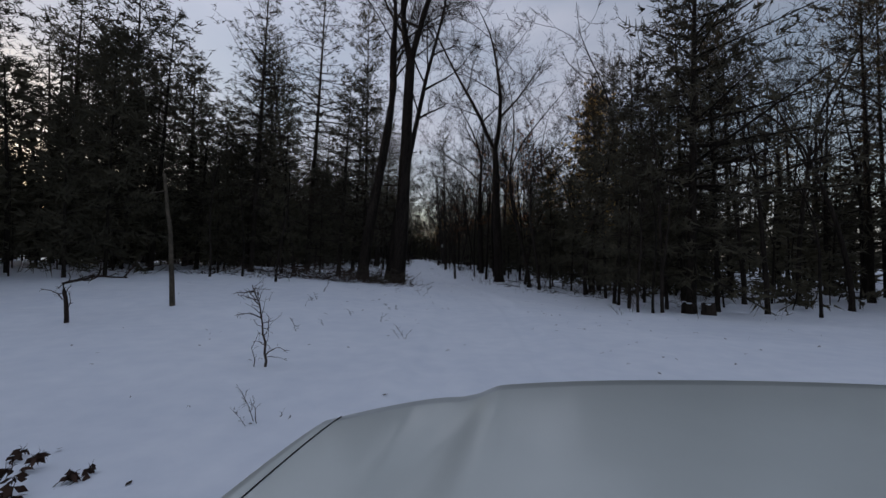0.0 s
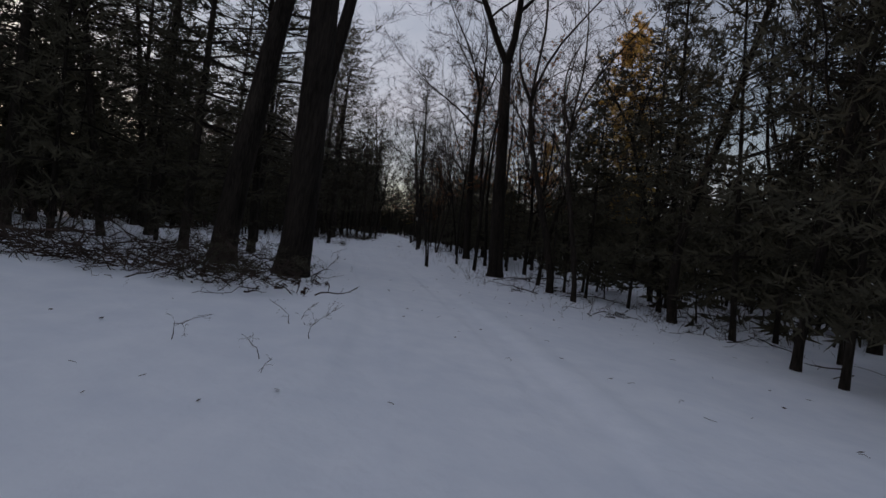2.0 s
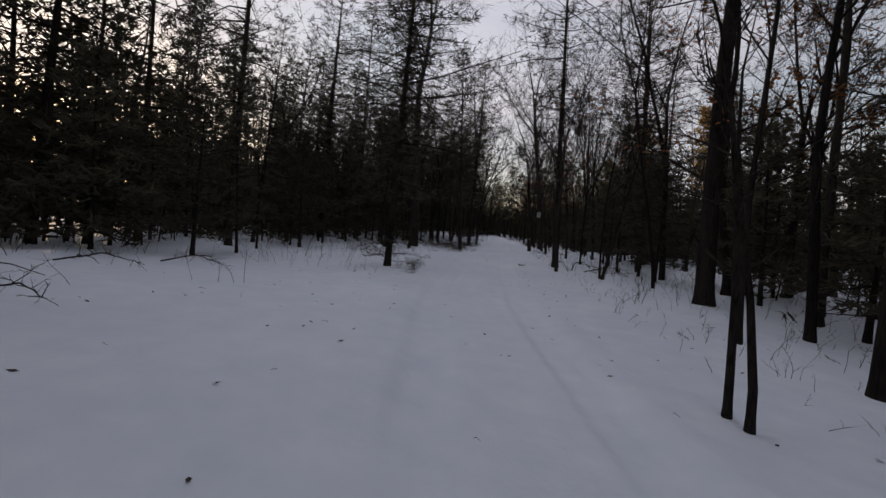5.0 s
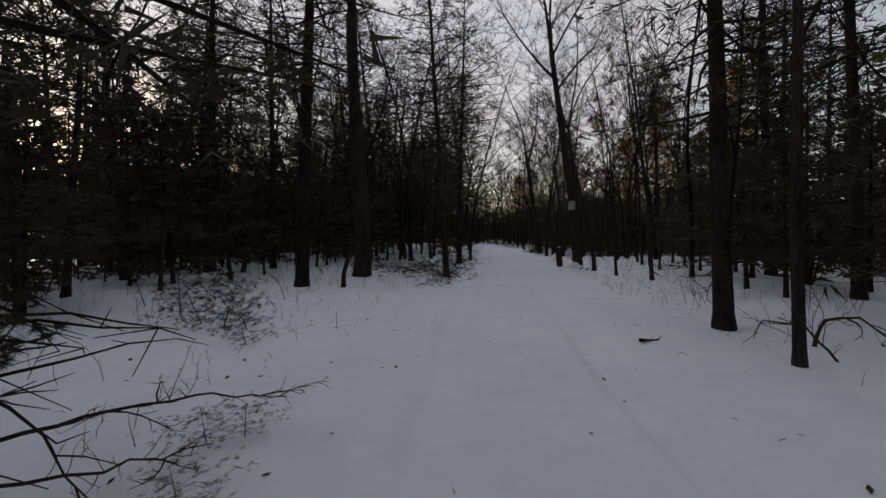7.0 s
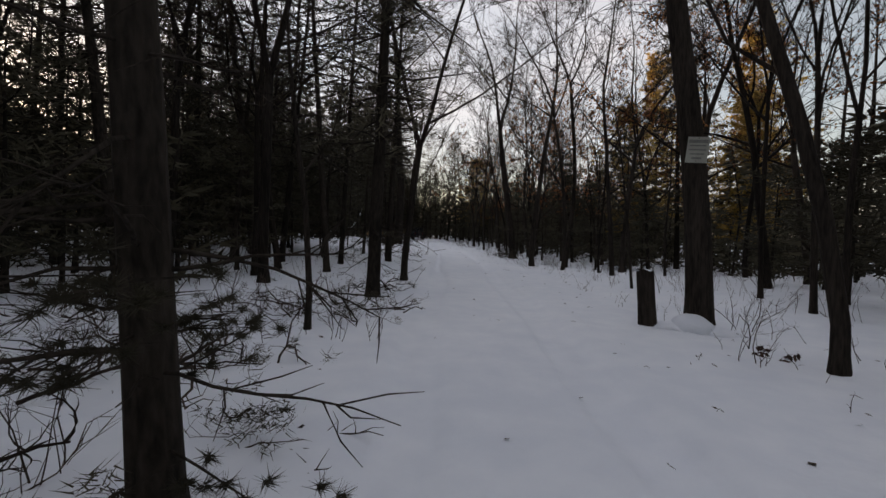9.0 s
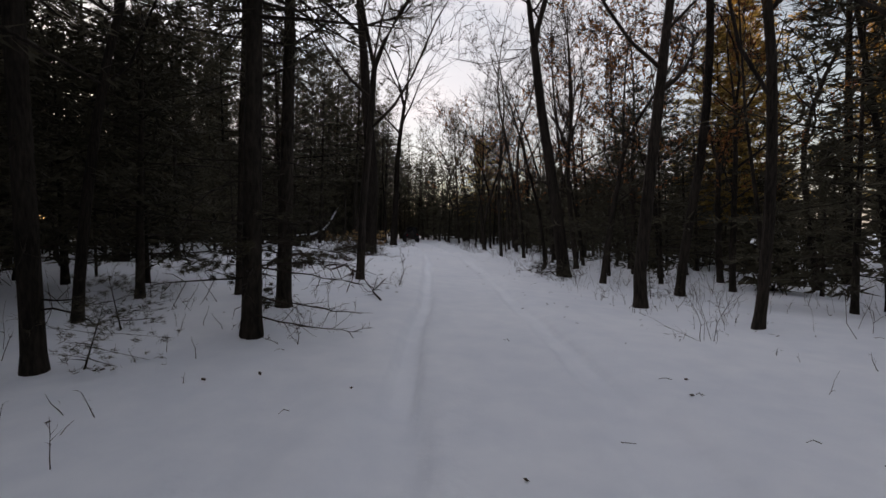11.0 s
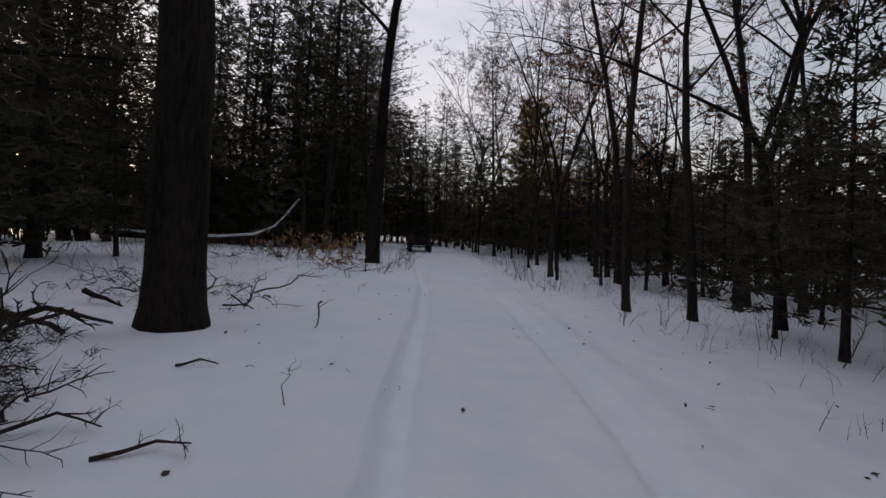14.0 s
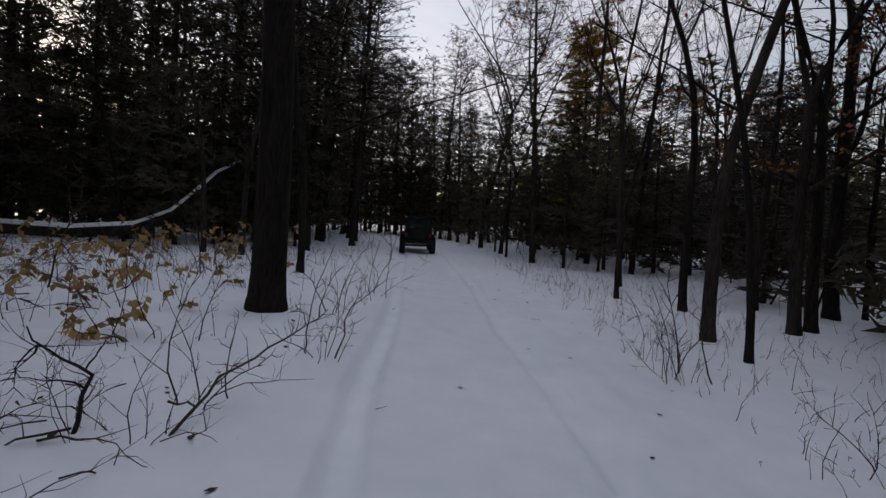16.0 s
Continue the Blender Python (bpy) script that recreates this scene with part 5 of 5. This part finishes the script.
def stump(x, y, h, r, seed):
    rg = random.Random(seed)
    bm = bmesh.new()
    bmesh.ops.create_cone(bm, cap_ends=True, segments=14, radius1=r * 1.25, radius2=r, depth=h + 0.2, matrix=Matrix.Translation((0, 0, h / 2 - 0.1)))
    for v in bm.verts:
        v.co.x += rg.uniform(-0.12, 0.12) * r
        v.co.y += rg.uniform(-0.12, 0.12) * r
        if v.co.z > 0:
            v.co.z += rg.uniform(-0.08, 0.06)
    me = bpy.data.meshes.new("stump")
    bm.to_mesh(me)
    bm.free()
    me.materials.append(BARK)
    ob = tagged(new("stump", me), "dark broken tree stump standing in snow", "stump")
    ob.matrix_world = pose(x, y, ground_z(x, y), rg.uniform(-6, 6), rg.uniform(-6, 6), 0)
    bm = bmesh.new()
    bmesh.ops.create_icosphere(bm, subdivisions=2, radius=r * 1.02, matrix=Matrix.Translation((0, 0, h - 0.02)) @ Matrix.Diagonal((0.85, 0.85, 0.2, 1)))
    part("snow_cap", bm, SNOW_TOP, ob, "cap of snow")


stump(0.36, 63.2, 0.92, 0.125, 1)
stump(-9.4, 64.4, 0.35, 0.12, 2)
stump(9.3, 16.2, 0.4, 0.2, 3)
stump(9.9, 15.9, 0.4, 0.22, 4)


def snow_mound(x, y, r, h):
    """A drift of snow round the foot of a tree."""
    bm = bmesh.new()
    bmesh.ops.create_uvsphere(bm, u_segments=20, v_segments=10, radius=r)
    for v in bm.verts:
        v.co.z *= h / r
        v.co += Vector((1, 1, 0.6)) * 0.22 * r * noise.noise(v.co * (1.7 / r) + Vector((x, y, 0)))
    me = bpy.data.meshes.new("snow_drift")
    bm.to_mesh(me)
    bm.free()
    me.polygons.foreach_set("use_smooth", [True] * len(me.polygons))
    me.materials.append(SNOW_TOP)
    ob = tagged(new("snow_drift", me), "small drift of snow at a tree foot", "snow")
    ob.matrix_world = pose(x, y, ground_z(x, y) - 0.06)


snow_mound(0.98, 63.0, 0.36, 0.32)
snow_mound(1.3, 62.85, 0.34, 0.18)
snow_mound(0.66, 63.05, 0.30, 0.16)



def tree_sign(x, y, z):
    """A pale sheet nailed to a trunk, with rows of unreadable print."""
    paper = mottled("sign_sheet", (0.26, 0.26, 0.22), (0.36, 0.36, 0.31), 6.0, 0.6)
    ink = mottled("sign_ink", (0.12, 0.12, 0.11), (0.2, 0.2, 0.18), 20.0, 0.7)
    root = tagged(new("posted_sign"), "small pale posted sign nailed to a trunk", "sign")
    bm = bmesh.new()
    bmesh.ops.create_cube(bm, size=1, matrix=Matrix.Diagonal((0.30, 0.006, 0.40, 1)))
    part("sheet", bm, paper, root)
    for k, (w, h) in enumerate([(0.26, 0.05), (0.22, 0.02), (0.24, 0.02), (0.2, 0.02), (0.14, 0.03)]):
        bm = bmesh.new()
        bmesh.ops.create_cube(bm, size=1, matrix=Matrix.Translation((0, -0.005, 0.13 - 0.065 * k)) @ Matrix.Diagonal((w, 0.003, h, 1)))
        part("print_bar", bm, ink, root)
    for zz in (0.18, -0.18):
        bm = bmesh.new()
        bmesh.ops.create_cone(bm, cap_ends=True, segments=8, radius1=0.008, radius2=0.008, depth=0.03, matrix=Matrix.Translation((0, 0, zz)) @ Matrix.Rotation(radians(90), 4, "X"))
        part("nail", bm, DEADWOOD, root, "rusty nail")
    root.matrix_world = pose(x, y, z, 0, 5, -30)


tree_sign(0.84, 62.86, 2.85)


def litter():
    """Needles, bark flakes, leaves and twigs strewn over the snow."""
    rg = random.Random(77)
    sh = Shape()
    for _ in range(1700):
        y = rg.uniform(2, 112)
        d = rg.gauss(0, 4.5)
        x = trail_x(y) + d
        if abs(d) < 1.4 and rg.random() < 0.75:
            continue
        z = ground_z(x, y) + 0.006
        a = rg.uniform(0, 6.28)
        if rg.random() < 0.45:
            ln = rg.uniform(0.03, 0.13)
            sh.tube([Vector((x, y, z)), Vector((x + math.cos(a) * ln * 0.5, y + math.sin(a) * ln * 0.5, z + rg.uniform(0, 0.03))), Vector((x + math.cos(a + 0.3) * ln, y + math.sin(a + 0.3) * ln, z))], [0.0035, 0.003, 0.002], 3, False)
        else:
            sh.leaf(Vector((x, y, z)), Vector((math.cos(a), math.sin(a), rg.uniform(0, 0.5))).normalized(), rg.uniform(0.04, 0.09), rg.uniform(0.03, 0.06), Vector((0, 0, 1)))
    tagged(new("forest_litter", sh.mesh("forest_litter", TWIG, False)), "dark leaves and twig bits strewn on snow", "litter", kind="stuff")


litter()


def undergrowth():
    """Countless thin stems, seedlings and twig tips that stand out of the snow under the trees."""
    rg = random.Random(91)
    sh = Shape()
    for n in range(6000):
        y = rg.uniform(22, 130)
        d = rg.choice((-1, 1)) * (2.9 + 14 * rg.random() ** 1.15)
        edge = n < 480
        if 480 <= n < 880:
            y, d = rg.uniform(98, 111), -rg.uniform(4, 15)
        if edge:
            y = rg.uniform(99.5, 114)
            d = rg.uniform(2.5, 6.5) if n % 3 else -rg.uniform(2.4, 6.0)
        x = trail_x(y) + d
        open_ground = (26 < y < 41 and -10 < d < 0) or (79 < y < 97 and -8 < d < 0)
        if open_ground and rg.random() < 0.9:
            continue
        base = Vector((x, y, ground_z(x, y) - 0.05))
        h = rg.uniform(0.15, 0.5) if edge else rg.uniform(0.10, 0.32) if abs(d) < 4.2 else rg.uniform(0.15, 0.75) * (1 if rg.random() < 0.8 else 1.5)
        line = bent(rg, base, Vector((rg.gauss(0, 0.3), rg.gauss(0, 0.3), 1)), h + 0.05, 3, 0.22, 0.02)
        r = rg.uniform(0.0025, 0.006)
        sh.tube(line, [r, r * 0.8, r * 0.6, r * 0.25], 3, False)
        for _ in range(rg.randint(1, 4)):
            q, w = on_line(line, rg.uniform(0.3, 1))
            w = (w + rnd_way(rg, 0.2)).normalized()
            e = q + w * h * rg.uniform(0.12, 0.3)
            sh.blade(q, w, (e - q).length * 1.1, 0.006, rnd_way(rg))
            sh.blade(e, (w + 0.8 * rnd_way(rg, 0.2)).normalized(), h * rg.uniform(0.1, 0.25), 0.004, rnd_way(rg))
    tagged(new("undergrowth", sh.mesh("undergrowth", TWIG)), "thin bare stems and twigs sticking out of snow", "undergrowth", kind="stuff")


undergrowth()


# ---- vehicles ----
PAINT_PALE = mottled("pale_paint", (0.50, 0.53, 0.50), (0.56, 0.59, 0.56), 3.0, 0.35, coat=0.6)
PAINT_DARK = mottled("dark_paint", (0.005, 0.005, 0.006), (0.011, 0.011, 0.012), 4.0, 0.55, gloss=0.15)
RUBBER = mottled("rubber", (0.009, 0.009, 0.009), (0.02, 0.02, 0.02), 12.0, 0.9, bump=0.5, gloss=0.15)
STEEL = mottled("steel", (0.25, 0.25, 0.25), (0.4, 0.4, 0.4), 8.0, 0.4, metal=0.8)
TRIM = mottled("black_trim", (0.008, 0.008, 0.008), (0.018, 0.018, 0.018), 8.0, 0.65, gloss=0.2)
LENS_RED = mottled("red_lens", (0.18, 0.01, 0.01), (0.25, 0.02, 0.02), 8.0, 0.25)
LENS_CLEAR = mottled("clear_lens", (0.6, 0.6, 0.6), (0.7, 0.7, 0.7), 8.0, 0.15)
GLASS_DARK = mottled("tinted_glass", (0.01, 0.011, 0.012), (0.015, 0.016, 0.017), 2.0, 0.06)


def box_bm(sx, sy, sz, at=(0, 0, 0), bevel=0.03, taper=0.0):
    bm = bmesh.new()
    bmesh.ops.create_cube(bm, size=1, matrix=Matrix.Diagonal((sx, sy, sz, 1)))
    for v in bm.verts:
        if taper and v.co.z > 0:
            v.co.x *= 1 - taper
            v.co.y *= 1 - taper
    if bevel:
        bmesh.ops.bevel(bm, geom=bm.edges[:], offset=bevel, segments=2, affect="EDGES")
    bmesh.ops.translate(bm, vec=at, verts=bm.verts)
    return bm


def wheel(parent, x, y, z, r, w, name="wheel", across=True, rim=None):
    hub = new(name)
    hub.parent = parent
    turn = Matrix.Rotation(radians(90), 4, "Y") if across else Matrix.Rotation(radians(90), 4, "X")
    hub.matrix_local = Matrix.Translation((x, y, z)) @ turn
    bm = bmesh.new()
    rings = [(r * 0.58, -w / 2), (r * 0.9, -w / 2), (r, -w * 0.36), (r, w * 0.36), (r * 0.9, w / 2), (r * 0.58, w / 2)]
    n = 32
    grid = [[bm.verts.new((q * math.cos(6.28319 * i / n) * (1.0 if i % 2 or k not in (2, 3) else 0.975), q * math.sin(6.28319 * i / n) * (1.0 if i % 2 or k not in (2, 3) else 0.975), h)) for i in range(n)] for k, (q, h) in enumerate(rings)]
    for k in range(len(rings)):
        for i in range(n):
            a, b = grid[k], grid[(k + 1) % len(rings)]
            bm.faces.new((a[i], a[(i + 1) % n], b[(i + 1) % n], b[i]))
    part("tyre", bm, RUBBER, hub)
    bm = bmesh.new()
    bmesh.ops.create_cone(bm, cap_ends=True, segments=24, radius1=r * 0.585, radius2=r * 0.585, depth=w * 0.7)
    top = [f for f in bm.faces if abs(f.normal.z) > 0.9]
    bmesh.ops.inset_individual(bm, faces=top, thickness=r * 0.1, depth=-w * 0.08)
    part("rim", bm, rim or STEEL, hub, "black rim" if rim else "steel rim")
    return hub


def lead_vehicle(x, y, turn):
    """A dark boxy off-road vehicle on the trail, its rear to the viewer."""
    car = tagged(new("off_road_vehicle"), "dark boxy off-road vehicle stopped on the snowy trail", "vehicle")
    part("body", box_bm(1.52, 3.7, 0.62, (0, 0.15, 0.92), 0.05), PAINT_DARK, car)
    part("cab", box_bm(1.44, 2.3, 0.72, (0, -0.5, 1.54), 0.07, 0.09), PAINT_DARK, car)
    part("hood", box_bm(1.36, 1.2, 0.12, (0, 1.35, 1.24), 0.04), PAINT_DARK, car)
    part("rear_window", box_bm(1.0, 0.03, 0.42, (0, -1.66, 1.55), 0.01), GLASS_DARK, car)
    for s in (-1, 1):
        part("side_window", box_bm(0.03, 1.7, 0.4, (s * 0.70, -0.5, 1.56), 0.01), GLASS_DARK, car)
        part("rear_fender", box_bm(0.24, 0.95, 0.12, (s * 0.84, -1.1, 0.98), 0.04), TRIM, car)
        part("front_fender", box_bm(0.24, 0.95, 0.12, (s * 0.84, 1.45, 0.98), 0.04), TRIM, car)
        part("tail_light", box_bm(0.12, 0.05, 0.2, (s * 0.66, -1.73, 0.98), 0.015), LENS_RED, car, "red tail light")
        wheel(car, s * 0.84, -1.1, 0.45, 0.45, 0.32, rim=TRIM)
        wheel(car, s * 0.84, 1.45, 0.45, 0.45, 0.32, rim=TRIM)
        part("roof_rail", box_bm(0.05, 2.0, 0.05, (s * 0.60, -0.5, 1.94), 0.015), TRIM, car)
    for yy in (-1.4, -0.5, 0.4):
        part("roof_bar", box_bm(1.25, 0.05, 0.04, (0, yy, 1.955), 0.012), TRIM, car)
    part("rear_bumper", box_bm(1.6, 0.16, 0.16, (0, -1.82, 0.62), 0.03), TRIM, car)
    part("front_bumper", box_bm(1.6, 0.16, 0.16, (0, 2.1, 0.62), 0.03), TRIM, car)
    part("axle", box_bm(1.4, 0.12, 0.12, (0, -1.1, 0.42), 0.03), TRIM, car)
    part("windscreen", box_bm(1.25, 0.03, 0.4, (0, 0.63, 1.56), 0.01), GLASS_DARK, car)
    wheel(car, 0.05, -1.86, 1.12, 0.40, 0.24, "spare_wheel", False, TRIM)
    car.matrix_world = pose(x, y, ground_z(x, y) - 0.02, 0, 0, turn) @ Matrix.Diagonal((0.80, 0.82, 0.86, 1))


lead_vehicle(trail_x(117.0) - 0.35, 117.0, 10)


def start_vehicle():
    """The pale truck at the head of the trail: hood with a raised middle, fenders, body and wheels."""
    car = tagged(new("pickup_truck"), "pale grey-white truck at the start of the trail", "vehicle")
    cx, z0 = 0.80, 1.33
    bm = bmesh.new()
    nu, nv = 150, 14
    grid = []
    for j in range(nv + 1):
        row = []
        for i in range(nu + 1):
            u = -1 + 2 * i / nu
            y1 = 1.235 - 0.12 * u * u - 0.175 * u ** 4
            y0 = 0.30
            v = j / nv
            half = 1.20 - 0.12 * v
            x = cx + u * half
            crease = 0.80 - 0.12 * v
            rise = min(1.0, max(0.0, (crease - abs(u)) / 0.07))
            dip = max(0.0, 1 - abs(abs(u) - crease - 0.03) / 0.10)
            z = z0 - 0.002 * u * u + 0.015 * rise * rise * (3 - 2 * rise) - 0.006 * dip * dip - 0.018 * v ** 4
            row.append(bm.verts.new((x, y0 + (y1 - y0) * v, z)))
        grid.append(row)
    for j in range(nv):
        for i in range(nu):
            bm.faces.new((grid[j][i], grid[j][i + 1], grid[j + 1][i + 1], grid[j + 1][i]))
    rim = [e for e in bm.edges if e.is_boundary]
    ext = bmesh.ops.extrude_edge_only(bm, edges=rim)
    for v in [g for g in ext["geom"] if isinstance(g, bmesh.types.BMVert)]:
        v.co.z -= 0.05
        v.co.x = cx + (v.co.x - cx) * 0.995
    for f in bm.faces:
        f.smooth = True
    part("hood", bm, PAINT_PALE, car)
    for s in (-1, 1):
        seam = Shape()
        edge = []
        for j in range(13):
            v, u = j / 12, s * 0.972
            y1 = 1.235 - 0.12 * u * u - 0.175 * u ** 4
            edge.append(Vector((cx + u * (1.20 - 0.12 * v), 0.30 + (y1 - 0.30) * v, z0 - 0.001 - 0.018 * v ** 4)))
        seam.tube(edge, [0.0013] * 13, 6)
        part_mesh("seam", seam.mesh("seam", TRIM), car, "dark seam beside the hood")
        bm = bmesh.new()
        rows = []
        for j in range(9):
            v = j / 8
            xo = cx + s * (1.215 - 0.12 * v)
            yy = 0.28 + 0.66 * v
            rows.append([bm.verts.new((xo + s * w, yy, zz)) for w, zz in ((0.0, z0 - 0.05), (0.035, z0 - 0.055), (0.05, z0 - 0.09), (0.055, z0 - 0.5), (0.02, z0 - 0.7))])
        for j in range(8):
            for i in range(4):
                bm.faces.new((rows[j][i], rows[j][i + 1], rows[j + 1][i + 1], rows[j + 1][i]))
        part("fender", bm, PAINT_PALE, car)
        part("headlight", box_bm(0.34, 0.06, 0.18, (cx + s * 0.78, 0.96, z0 - 0.28), 0.02), LENS_CLEAR, car, "clear headlight")
        wheel(car, cx + s * 0.92, 0.35, 0.40, 0.40, 0.26)
        wheel(car, cx + s * 0.92, -3.2, 0.40, 0.40, 0.26)
    part("grille", box_bm(1.3, 0.08, 0.34, (cx, 1.05, z0 - 0.28), 0.02), TRIM, car)
    part("bumper", box_bm(2.0, 0.14, 0.2, (cx, 1.12, z0 - 0.66), 0.03), STEEL, car)
    part("body", box_bm(2.05, 4.3, 0.62, (cx, -1.9, z0 - 0.42), 0.05), PAINT_PALE, car)
    part("engine_bay", box_bm(1.7, 0.75, 0.5, (cx, 0.6, z0 - 0.36), 0.02), TRIM, car)
    car.matrix_world = pose(0, 0, 0, 0, 0, 0)


start_vehicle()
